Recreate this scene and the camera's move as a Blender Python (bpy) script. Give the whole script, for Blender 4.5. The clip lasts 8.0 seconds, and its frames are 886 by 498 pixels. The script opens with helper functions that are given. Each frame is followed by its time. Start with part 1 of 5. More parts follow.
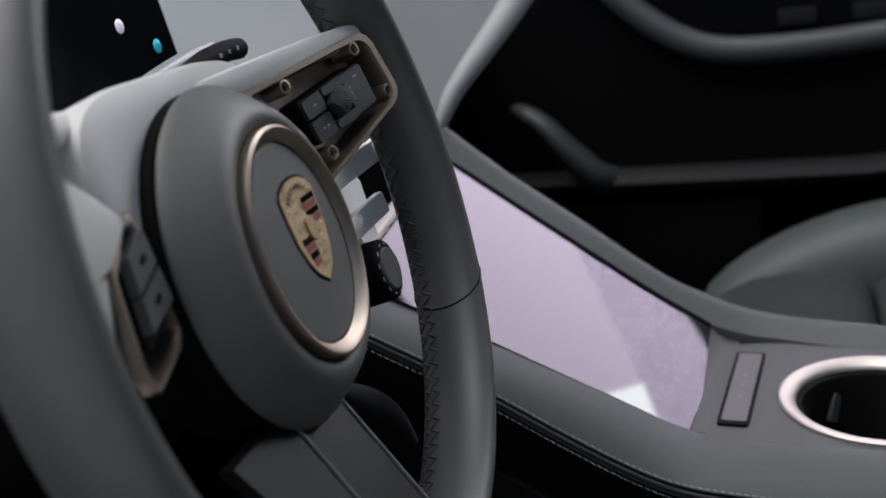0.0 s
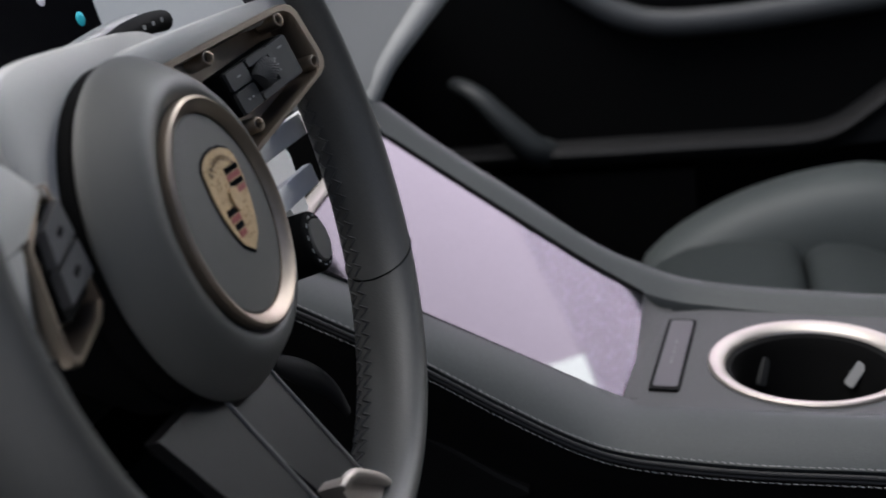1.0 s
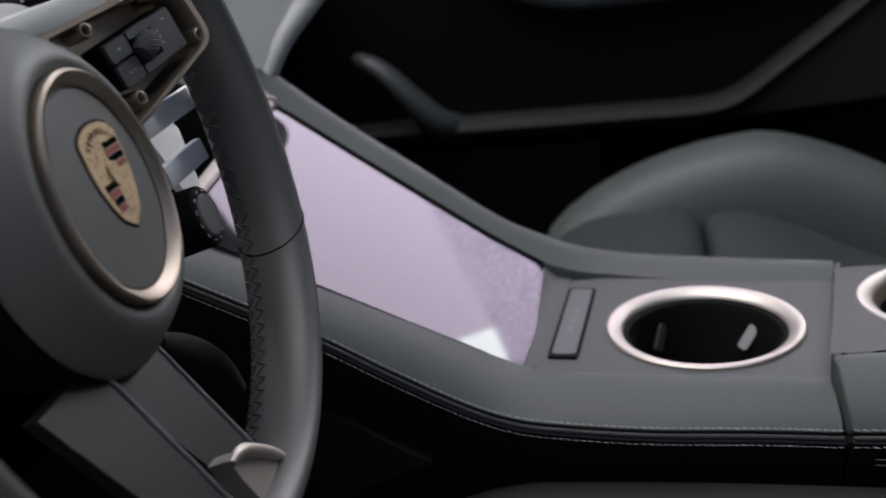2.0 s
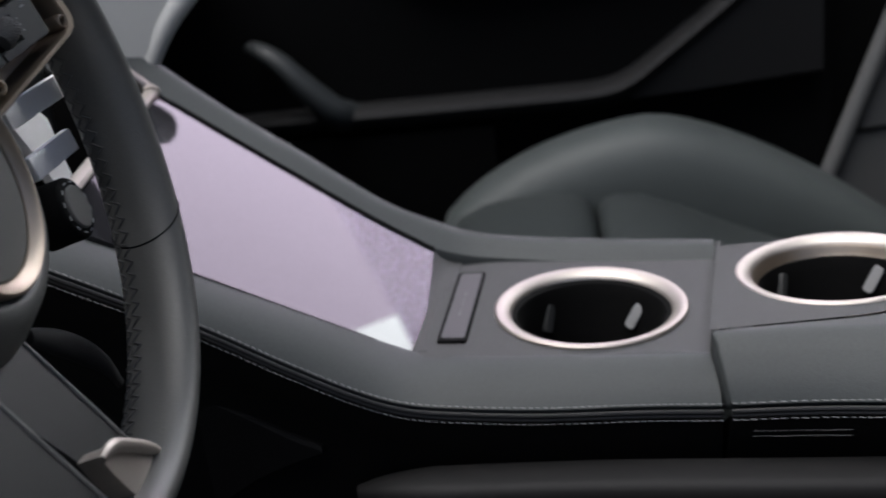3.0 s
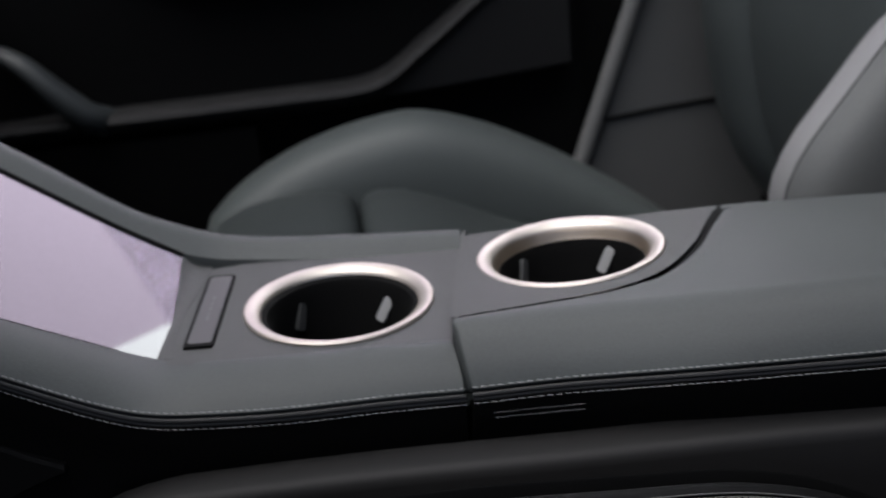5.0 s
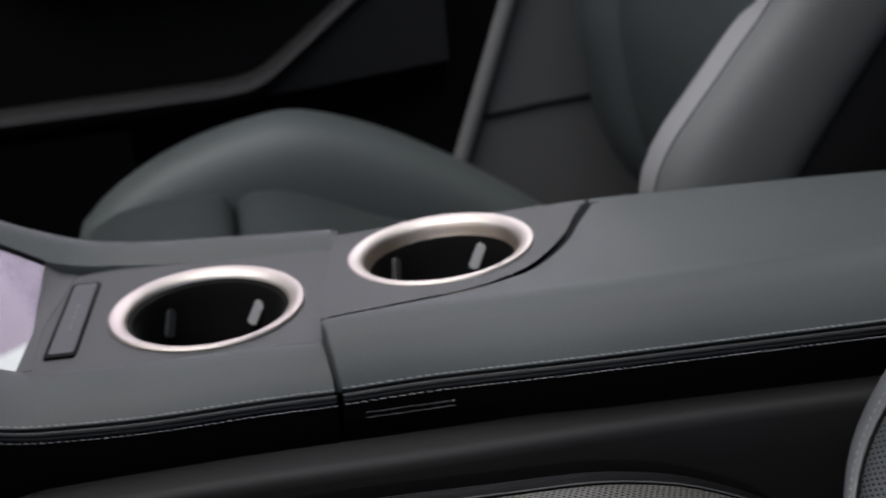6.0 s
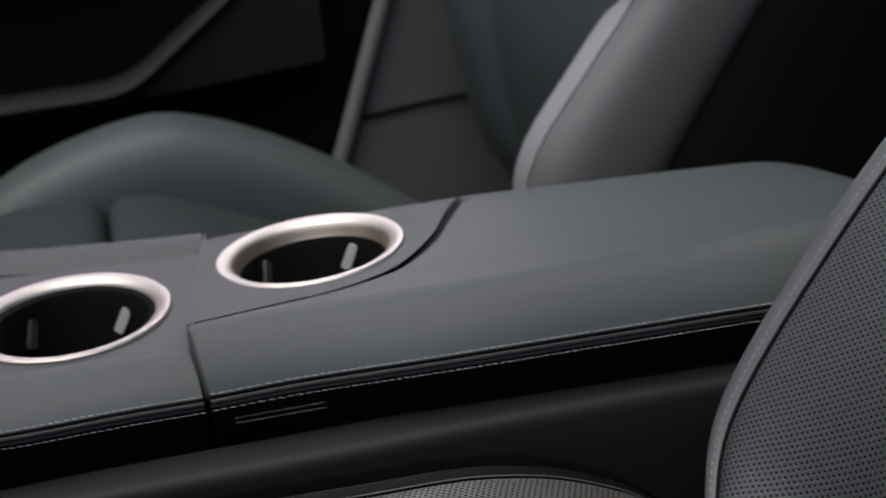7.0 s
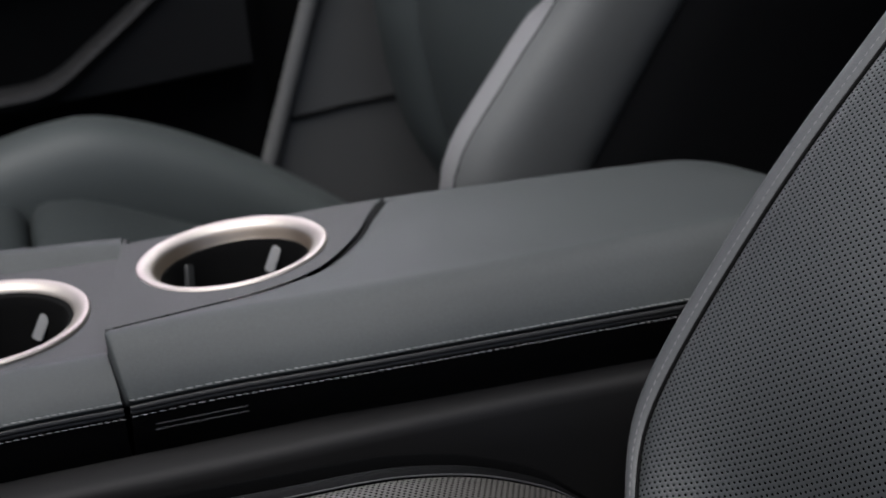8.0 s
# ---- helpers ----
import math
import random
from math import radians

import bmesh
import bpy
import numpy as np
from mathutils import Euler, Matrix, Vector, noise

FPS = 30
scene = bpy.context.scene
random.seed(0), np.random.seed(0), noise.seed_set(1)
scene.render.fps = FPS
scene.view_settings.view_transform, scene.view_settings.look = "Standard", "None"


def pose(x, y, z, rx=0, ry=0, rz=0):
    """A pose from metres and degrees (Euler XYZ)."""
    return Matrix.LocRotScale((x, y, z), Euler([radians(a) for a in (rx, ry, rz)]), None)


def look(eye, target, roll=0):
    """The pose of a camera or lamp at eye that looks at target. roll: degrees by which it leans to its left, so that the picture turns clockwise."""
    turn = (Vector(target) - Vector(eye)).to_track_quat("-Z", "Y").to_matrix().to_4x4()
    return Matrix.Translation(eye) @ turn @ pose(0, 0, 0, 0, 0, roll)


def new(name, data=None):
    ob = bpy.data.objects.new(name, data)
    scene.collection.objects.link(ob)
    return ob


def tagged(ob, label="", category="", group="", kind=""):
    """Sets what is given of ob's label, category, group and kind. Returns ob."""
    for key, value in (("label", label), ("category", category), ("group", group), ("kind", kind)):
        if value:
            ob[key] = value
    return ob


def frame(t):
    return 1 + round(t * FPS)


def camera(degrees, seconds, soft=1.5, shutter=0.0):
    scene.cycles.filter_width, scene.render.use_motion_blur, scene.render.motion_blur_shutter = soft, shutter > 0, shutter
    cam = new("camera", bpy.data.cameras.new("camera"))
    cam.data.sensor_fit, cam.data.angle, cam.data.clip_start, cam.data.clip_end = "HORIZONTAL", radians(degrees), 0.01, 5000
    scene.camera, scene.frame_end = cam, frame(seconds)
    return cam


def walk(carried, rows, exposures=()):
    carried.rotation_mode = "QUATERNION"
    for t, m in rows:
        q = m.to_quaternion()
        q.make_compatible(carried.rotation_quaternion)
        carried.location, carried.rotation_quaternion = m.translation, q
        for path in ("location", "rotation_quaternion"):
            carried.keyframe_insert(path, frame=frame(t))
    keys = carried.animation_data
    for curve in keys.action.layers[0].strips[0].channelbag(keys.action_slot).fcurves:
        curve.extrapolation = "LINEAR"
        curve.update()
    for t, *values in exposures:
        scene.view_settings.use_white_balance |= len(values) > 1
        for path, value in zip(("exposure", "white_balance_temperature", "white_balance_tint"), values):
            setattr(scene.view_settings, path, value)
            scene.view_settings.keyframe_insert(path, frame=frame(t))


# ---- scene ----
cam = camera(43.8, 8.0, shutter=0.5)
ROWS = [
    (0.0, -0.5940, 0.0421, 0.8878, 74.350, 6.804, -73.331),
    (0.5, -0.5928, 0.0411, 0.8864, 73.541, 6.829, -74.566),
    (1.0, -0.5945, 0.0356, 0.8847, 72.809, 6.858, -76.341),
    (1.5, -0.5943, 0.0308, 0.8831, 71.914, 6.781, -78.568),
    (3.0, -0.5920, 0.0128, 0.8786, 69.937, 6.490, -85.727),
    (3.5, -0.5926, 0.0057, 0.8780, 69.586, 6.302, -88.396),
    (4.0, -0.5926, -0.0003, 0.8771, 69.310, 6.149, -90.847),
    (4.5, -0.5948, -0.0084, 0.8771, 68.959, 5.932, -93.903),
    (6.0, -0.5963, -0.0309, 0.8737, 68.128, 5.096, -102.419),
    (6.5, -0.5968, -0.0390, 0.8723, 67.856, 4.768, -105.489),
    (7.0, -0.5990, -0.0445, 0.8714, 67.697, 4.436, -108.099),
    (7.5, -0.6017, -0.0496, 0.8708, 67.593, 4.153, -110.233),
    (8.0, -0.6026, -0.0527, 0.8705, 67.529, 3.955, -111.358),
]
cam.data.dof.use_dof = True
cam.data.dof.focus_distance, cam.data.dof.aperture_fstop = 0.46, 10.0
walk(cam, [(r[0], pose(*r[1:])) for r in ROWS], exposures=[(0.0, 1.20, 6150, 9), (8.0, 1.20, 6150, 9)])

# ---- light ----
world = bpy.data.worlds.new("sky_world")
scene.world = world
world.use_nodes = True
wn, wl = world.node_tree.nodes, world.node_tree.links
sky = wn.new("ShaderNodeTexSky")
sky.sky_type, sky.sun_disc = "NISHITA", False
sky.sun_elevation, sky.sun_rotation = radians(72), radians(-18)
sky.dust_density, sky.air_density, sky.ozone_density = 5.0, 0.7, 0.8
wl.new(sky.outputs["Color"], wn["Background"].inputs["Color"])
wn["Background"].inputs["Strength"].default_value = 0.06
sun_data = bpy.data.lights.new("sun", "SUN")
sun_data.energy, sun_data.angle, sun_data.color = 1.66, radians(60), (1.0, 0.97, 0.94)
sun = new("sun", sun_data)
sun.matrix_world = look((-0.45, 0.64, 2.8), (0, 0, 0.6))


# ---- materials ----
def material(name, color, rough=0.5, metal=0.0, vary=0.12, grain=0.0, grain_scale=900.0, patch_scale=9.0, spec=0.5, coat=0.0):
    """A procedural surface: base colour with broad patches and fine speckle, uneven gloss, fine relief."""
    m = bpy.data.materials.new(name)
    m.use_nodes = True
    n, l = m.node_tree.nodes, m.node_tree.links
    b = n["Principled BSDF"]
    b.inputs["Metallic"].default_value = metal
    b.inputs["Specular IOR Level"].default_value = spec
    b.inputs["Coat Weight"].default_value = coat
    co = n.new("ShaderNodeTexCoord")
    broad = n.new("ShaderNodeTexNoise")
    broad.inputs["Scale"].default_value, broad.inputs["Detail"].default_value = patch_scale, 4.0
    fine = n.new("ShaderNodeTexNoise")
    fine.inputs["Scale"].default_value, fine.inputs["Detail"].default_value = grain_scale * 0.35, 3.0
    for t in (broad, fine):
        l.new(co.outputs["Object"], t.inputs["Vector"])
    mixed = n.new("ShaderNodeMix")
    mixed.data_type = "FLOAT"
    mixed.inputs[0].default_value = 0.4
    l.new(broad.outputs["Fac"], mixed.inputs[2])
    l.new(fine.outputs["Fac"], mixed.inputs[3])
    ramp = n.new("ShaderNodeValToRGB")
    ramp.color_ramp.elements[0].position, ramp.color_ramp.elements[1].position = 0.3, 0.7
    ramp.color_ramp.elements[0].color = (*[c * (1 - vary) for c in color], 1)
    ramp.color_ramp.elements[1].color = (*[min(1, c * (1 + vary)) for c in color], 1)
    l.new(mixed.outputs[0], ramp.inputs["Fac"])
    l.new(ramp.outputs["Color"], b.inputs["Base Color"])
    gloss = n.new("ShaderNodeMapRange")
    gloss.inputs["To Min"].default_value, gloss.inputs["To Max"].default_value = max(0.02, rough - 0.07), min(1, rough + 0.07)
    l.new(mixed.outputs[0], gloss.inputs["Value"])
    l.new(gloss.outputs["Result"], b.inputs["Roughness"])
    if grain:
        cells = n.new("ShaderNodeTexVoronoi")
        cells.feature = "SMOOTH_F1"
        cells.inputs["Scale"].default_value = grain_scale
        l.new(co.outputs["Object"], cells.inputs["Vector"])
        bump = n.new("ShaderNodeBump")
        bump.inputs["Strength"].default_value, bump.inputs["Distance"].default_value = grain, 0.0004
        l.new(cells.outputs["Distance"], bump.inputs["Height"])
        l.new(bump.outputs["Normal"], b.inputs["Normal"])
    return m


def perforated(name, color, pitch_x, pitch_y, radius):
    """Leather with a staggered grid of punched holes across the part's own x and y."""
    m = material(name, color, 0.48, grain=0.25, grain_scale=1400)
    n, l = m.node_tree.nodes, m.node_tree.links
    b = n["Principled BSDF"]
    co = n.new("ShaderNodeTexCoord")
    turn = n.new("ShaderNodeMapping")
    turn.inputs["Rotation"].default_value = (0, 0, radians(-10.5))
    l.new(co.outputs["Object"], turn.inputs["Vector"])
    sep = n.new("ShaderNodeSeparateXYZ")
    l.new(turn.outputs["Vector"], sep.inputs[0])

    def op(kind, a, c=None):
        k = n.new("ShaderNodeMath")
        k.operation = kind
        for i, v in enumerate((a, c)):
            if v is None:
                continue
            if isinstance(v, (int, float)):
                k.inputs[i].default_value = v
            else:
                l.new(v, k.inputs[i])
        return k.outputs[0]

    dist = None
    for shift in (0.0, 0.5):
        dx = op("MULTIPLY", op("SUBTRACT", op("FRACT", op("ADD", op("DIVIDE", sep.outputs[0], pitch_x), shift)), 0.5), pitch_x)
        dy = op("MULTIPLY", op("SUBTRACT", op("FRACT", op("ADD", op("DIVIDE", sep.outputs[1], pitch_y), shift)), 0.5), pitch_y)
        d = op("SQRT", op("ADD", op("MULTIPLY", dx, dx), op("MULTIPLY", dy, dy)))
        dist = d if dist is None else op("MINIMUM", dist, d)
    hole = n.new("ShaderNodeMapRange")
    hole.inputs["From Min"].default_value, hole.inputs["From Max"].default_value = radius * 0.85, radius * 1.1
    l.new(dist, hole.inputs["Value"])
    base = b.inputs["Base Color"].links[0].from_socket
    mix = n.new("ShaderNodeMix")
    mix.data_type = "RGBA"
    mix.inputs[6].default_value = (0.001, 0.001, 0.001, 1)
    l.new(hole.outputs[0], mix.inputs[0])
    l.new(base, mix.inputs[7])
    l.new(mix.outputs[2], b.inputs["Base Color"])
    shine = n.new("ShaderNodeMath")
    shine.operation = "MULTIPLY"
    shine.inputs[1].default_value = 0.4
    l.new(hole.outputs[0], shine.inputs[0])
    l.new(shine.outputs[0], b.inputs["Specular IOR Level"])
    dent = n.new("ShaderNodeBump")
    dent.inputs["Strength"].default_value, dent.inputs["Distance"].default_value = 0.35, 0.0003
    wide = n.new("ShaderNodeMapRange")
    wide.inputs["From Min"].default_value, wide.inputs["From Max"].default_value = radius * 0.6, radius * 2.0
    l.new(dist, wide.inputs["Value"])
    l.new(wide.outputs[0], dent.inputs["Height"])
    l.new(b.inputs["Normal"].links[0].from_socket, dent.inputs["Normal"])
    l.new(dent.outputs["Normal"], b.inputs["Normal"])
    return m


LEATHER = material("grey_leather", (0.0350, 0.0392, 0.0395), 0.58, vary=0.17, grain=0.22, grain_scale=1500, spec=0.35)
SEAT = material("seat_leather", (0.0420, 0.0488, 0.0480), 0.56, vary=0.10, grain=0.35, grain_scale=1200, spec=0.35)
PANEL = material("soft_grey_plastic", (0.042, 0.043, 0.0435), 0.62, vary=0.06, grain=0.2, grain_scale=2500, spec=0.3)
WHEEL = material("wheel_leather", (0.064, 0.0632, 0.0592), 0.44, vary=0.10, grain=0.14, grain_scale=1500)
HUB = material("hub_plastic", (0.081, 0.0802, 0.0735), 0.52, vary=0.06, grain=0.2, grain_scale=2600)
BLACK = material("black_plastic", (0.003, 0.003, 0.003), 0.7, vary=0.15, grain=0.2, grain_scale=1500, spec=0.06)
BLACK_LEATHER = material("black_leather", (0.0026, 0.0026, 0.0027), 0.6, vary=0.15, grain=0.4, grain_scale=1300, spec=0.06)
DARK_TRIM = material("dark_grey_trim", (0.0105, 0.0103, 0.0105), 0.58, vary=0.08, grain=0.15, grain_scale=2000, spec=0.17)
DOOR_TRIM = material("door_grey_trim", (0.0110, 0.0109, 0.0112), 0.6, vary=0.08, grain=0.15, grain_scale=2000, spec=0.2)
PULL = material("door_pull_plastic", (0.024, 0.027, 0.028), 0.5, vary=0.08, grain=0.15, grain_scale=2000, spec=0.3)
LOWER_PANEL = material("dark_lower_plastic", (0.0030, 0.0030, 0.0032), 0.7, vary=0.08, grain=0.15, grain_scale=2000, spec=0.08)
PILLAR = material("pillar_grey_plastic", (0.100, 0.0995, 0.098), 0.65, vary=0.08, grain=0.2, grain_scale=1500, spec=0.3)
PILLAR_EDGE = material("pillar_edge_plastic", (0.095, 0.0945, 0.093), 0.6, vary=0.08, grain=0.2, grain_scale=1500, spec=0.3)
SHELL = material("seat_shell_cloth", (0.006, 0.006, 0.0063), 0.75, vary=0.1, grain=0.2, grain_scale=1500, spec=0.15)
SPOKE = material("satin_spoke", (0.0052, 0.0050, 0.0051), 0.46, vary=0.06, grain=0.1, grain_scale=2500, spec=0.3)
GLOSS_BLACK = material("gloss_black", (0.006, 0.006, 0.007), 0.12, vary=0.1)
BRONZE = material("satin_bronze", (0.34, 0.285, 0.23), 0.42, metal=1.0, vary=0.06)
DARK_BRONZE = material("dark_bronze", (0.20, 0.155, 0.115), 0.36, metal=1.0, vary=0.08)
CHAMPAGNE = material("champagne_metal", (0.46, 0.420, 0.380), 0.50, metal=1.0, vary=0.04)
SILVER = material("satin_silver", (0.80, 0.79, 0.78), 0.45, metal=0.35, vary=0.04)
GOLD = material("brushed_gold", (0.52, 0.40, 0.25), 0.52, metal=1.0, vary=0.22)
RED = material("enamel_red", (0.22, 0.045, 0.042), 0.45, vary=0.1)
THREAD = material("grey_thread", (0.27, 0.27, 0.27), 0.8, vary=0.1)
PIPING = material("dark_piping_leather", (0.0115, 0.0115, 0.012), 0.5, vary=0.1, grain=0.2, grain_scale=1500, spec=0.3)
GREY_PIPING = material("grey_piping", (0.045, 0.045, 0.045), 0.6, vary=0.1)
DARK_THREAD = material("dark_thread", (0.05, 0.05, 0.05), 0.7, vary=0.1)
DIM_PRINT = material("dim_print", (0.085, 0.085, 0.085), 0.5, vary=0.05)
FLOOD = material("lamp_lens", (0.8, 0.8, 0.8), 0.4)
FLOOD.node_tree.nodes["Principled BSDF"].inputs["Emission Color"].default_value = (1.0, 0.99, 0.98, 1)
FLOOD.node_tree.nodes["Principled BSDF"].inputs["Emission Strength"].default_value = 4.3
GREY_PRINT = material("grey_print", (0.25, 0.26, 0.26), 0.5, vary=0.05)
GLASS_BLACK = material("display_glass", (0.012, 0.012, 0.014), 0.10, vary=0.05)
GLASS_BLACK.node_tree.links.remove(GLASS_BLACK.node_tree.nodes["Principled BSDF"].inputs["Roughness"].links[0])
GLASS_BLACK.node_tree.nodes["Principled BSDF"].inputs["Roughness"].default_value = 0.035
HOUSING = material("light_housing_plastic", (0.46, 0.455, 0.432), 0.50, vary=0.05, grain=0.15, grain_scale=2600)
CARPET = material("black_carpet", (0.012, 0.012, 0.013), 0.95, vary=0.3, grain=0.8, grain_scale=700)
HEADLINER = material("headliner_cloth", (0.16, 0.16, 0.165), 0.9, vary=0.08, grain=0.5, grain_scale=1200)
DASH_LIGHT = material("light_dash_trim", (0.145, 0.150, 0.147), 0.35, vary=0.06, grain=0.15, grain_scale=2000)
# Seat leather made paler: light on the backrest edge and side is painted in.
EDGE_LIT = material("lit_edge_leather", (0.158, 0.157, 0.160), 0.5, vary=0.08, grain=0.3, grain_scale=1300)
SIDE_LIT = material("lit_side_leather", (0.076, 0.0785, 0.078), 0.55, vary=0.10, grain=0.3, grain_scale=1300, spec=0.35)
EDGE_GREY_LEATHER = material("grey_edge_leather", (0.047, 0.049, 0.0505), 0.52, vary=0.10, grain=0.25, grain_scale=1300)
SEAT_THREAD = material("seat_thread", (0.16, 0.16, 0.16), 0.8, vary=0.1)
# Seat leather darkened: shade on the cushion is put into the colour.
SEAT_SHADED = material("shaded_seat_leather", (0.0240, 0.0285, 0.0285), 0.62, vary=0.10, grain=0.5, grain_scale=700, spec=0.2)
HOUSING_SOFT = material("soft_dash_grey", (0.20, 0.203, 0.201), 0.60, vary=0.06, grain=0.2, grain_scale=2000)
PERF = perforated("perforated_leather", (0.0322, 0.0345, 0.0353), 0.0040, 0.0030, 0.00056)
PERF_CUSHION = perforated("perforated_cushion_leather", (0.060, 0.056, 0.051), 0.0040, 0.0030, 0.00072)
SATIN_GREY = material("satin_grey_plastic", (0.075, 0.075, 0.076), 0.30, vary=0.05, grain=0.1, grain_scale=2500)
EDGE_GREY = material("edge_grey_plastic", (0.085, 0.083, 0.082), 0.45, vary=0.06)
SWITCH = material("switch_plastic", (0.036, 0.037, 0.037), 0.46, vary=0.06)
CLIP_LIT = material("lit_clip_plastic", (0.30, 0.30, 0.30), 0.40, vary=0.06)
ASPHALT_WALL = material("grey_render", (0.08, 0.08, 0.082), 0.9, vary=0.2, patch_scale=0.6)
BOUNCE_GROUND = material("pale_bounce_ground", (0.34, 0.34, 0.335), 0.8, vary=0.15, patch_scale=0.8)


# ---- building helpers ----
def thing(name, label, category, m=None, group="", kind=""):
    ob = new(name)
    ob.empty_display_size = 0.02
    if m is not None:
        ob.matrix_world = m
    return tagged(ob, label, category, group, kind)


def part(name, bm, mat, parent, label="", smooth=True, bevel=0.0):
    if bevel:
        edges = [e for e in bm.edges if len(e.link_faces) == 2 and e.calc_face_angle() > 0.5]
        bmesh.ops.bevel(bm, geom=edges, offset=bevel, segments=2, profile=0.6, affect="EDGES", clamp_overlap=True)
    bmesh.ops.recalc_face_normals(bm, faces=bm.faces)
    me = bpy.data.meshes.new(name)
    bm.to_mesh(me)
    bm.free()
    if smooth:
        me.shade_smooth()
        me.set_sharp_from_angle(angle=radians(38))
    me.materials.append(mat)
    ob = new(name, me)
    if parent is not None:
        ob.parent = parent
    return tagged(ob, label)


def setting(name, bm, mat, label, category, smooth=False):
    ob = part(name, bm, mat, None, "", smooth)
    return tagged(ob, label, category, kind="structure")


def base(parent, bm):
    """Moves a mesh given in world metres into its parent's own axes."""
    bm.transform(parent.matrix_world.inverted())
    return bm


def join(*meshes):
    out = bmesh.new()
    for b in meshes:
        me = bpy.data.meshes.new("tmp")
        b.to_mesh(me)
        b.free()
        out.from_mesh(me)
        bpy.data.meshes.remove(me)
    return out


def box(lo, hi, m=None):
    bm = bmesh.new()
    bmesh.ops.create_cube(bm, size=1.0)
    size = [h - l for l, h in zip(lo, hi)]
    mid = [(h + l) / 2 for l, h in zip(lo, hi)]
    bm.transform(Matrix.Translation(mid) @ Matrix.Diagonal((*size, 1)))
    if m is not None:
        bm.transform(m)
    return bm


def loft(rings, closed=True, caps=True):
    """A skin over rings of points, each with the same count."""
    bm = bmesh.new()
    rows = [[bm.verts.new(p) for p in ring] for ring in rings]
    n = len(rows[0])
    for a, b in zip(rows, rows[1:]):
        for i in range(n if closed else n - 1):
            j = (i + 1) % n
            bm.faces.new((a[i], a[j], b[j], b[i]))
    if caps and closed:
        bm.faces.new(rows[0])
        bm.faces.new(rows[-1])
    return bm


def lathe(profile, n=64, close=False):
    """Turns (radius, height) points about z."""
    bm = bmesh.new()
    rows = []
    for r, h in profile:
        if r < 1e-6:
            rows.append([bm.verts.new((0, 0, h))])
        else:
            rows.append([bm.verts.new((r * math.cos(2 * math.pi * i / n), r * math.sin(2 * math.pi * i / n), h)) for i in range(n)])
    pairs = list(zip(rows, rows[1:])) + ([(rows[-1], rows[0])] if close else [])
    for a, b in pairs:
        for i in range(n):
            j = (i + 1) % n
            if len(a) == 1 and len(b) == 1:
                continue
            if len(a) == 1:
                bm.faces.new((a[0], b[j], b[i]))
            elif len(b) == 1:
                bm.faces.new((a[i], a[j], b[0]))
            else:
                bm.faces.new((a[i], a[j], b[j], b[i]))
    return bm


def spline(points, count):
    """Points evenly along a smooth curve through the given ones."""
    p = [Vector(q) for q in points]
    p = [2 * p[0] - p[1]] + p + [2 * p[-1] - p[-2]]
    fine = []
    for a, b, c, d in zip(p, p[1:], p[2:], p[3:]):
        for k in range(16):
            t = k / 16
            fine.append(0.5 * (2 * b + (c - a) * t + (2 * a - 5 * b + 4 * c - d) * t * t + (3 * b - a - 3 * c + d) * t ** 3))
    fine.append(p[-2])
    run = [0.0]
    for a, b in zip(fine, fine[1:]):
        run.append(run[-1] + (b - a).length)
    out, j = [], 0
    for i in range(count):
        s = run[-1] * i / (count - 1)
        while j < len(fine) - 2 and run[j + 1] < s:
            j += 1
        f = (s - run[j]) / max(1e-9, run[j + 1] - run[j])
        out.append(fine[j].lerp(fine[j + 1], f))
    return out


def tube(points, radius, n=8, flat=1.0, up=(0, 0, 1)):
    """A round or flattened bar along the points."""
    rings = []
    for i, p in enumerate(points):
        a, b = points[max(0, i - 1)], points[min(len(points) - 1, i + 1)]
        t = (Vector(b) - Vector(a)).normalized()
        s = t.cross(Vector(up)).normalized()
        u = s.cross(t)
        r = radius(i / (len(points) - 1)) if callable(radius) else radius
        rings.append([Vector(p) + s * (r * math.cos(2 * math.pi * k / n)) + u * (r * flat * math.sin(2 * math.pi * k / n)) for k in range(n)])
    return loft(rings)


def slab(outline, depth, m=None):
    """A plate: a flat outline in x and y, pulled down by depth along z."""
    bm = bmesh.new()
    top = [bm.verts.new((x, y, 0)) for x, y in outline]
    low = [bm.verts.new((x, y, -depth)) for x, y in outline]
    bm.faces.new(top)
    bm.faces.new(low[::-1])
    for i in range(len(top)):
        j = (i + 1) % len(top)
        bm.faces.new((top[i], low[i], low[j], top[j]))
    if m is not None:
        bm.transform(m)
    return bm


def rounded(w, h, r, n=6):
    """The outline of a rectangle with round corners about the origin."""
    pts = []
    for cx, cy, a0 in ((w / 2 - r, h / 2 - r, 0), (-w / 2 + r, h / 2 - r, 90), (-w / 2 + r, -h / 2 + r, 180), (w / 2 - r, -h / 2 + r, 270)):
        for k in range(n + 1):
            a = radians(a0 + 90 * k / n)
            pts.append((cx + r * math.cos(a), cy + r * math.sin(a)))
    return pts


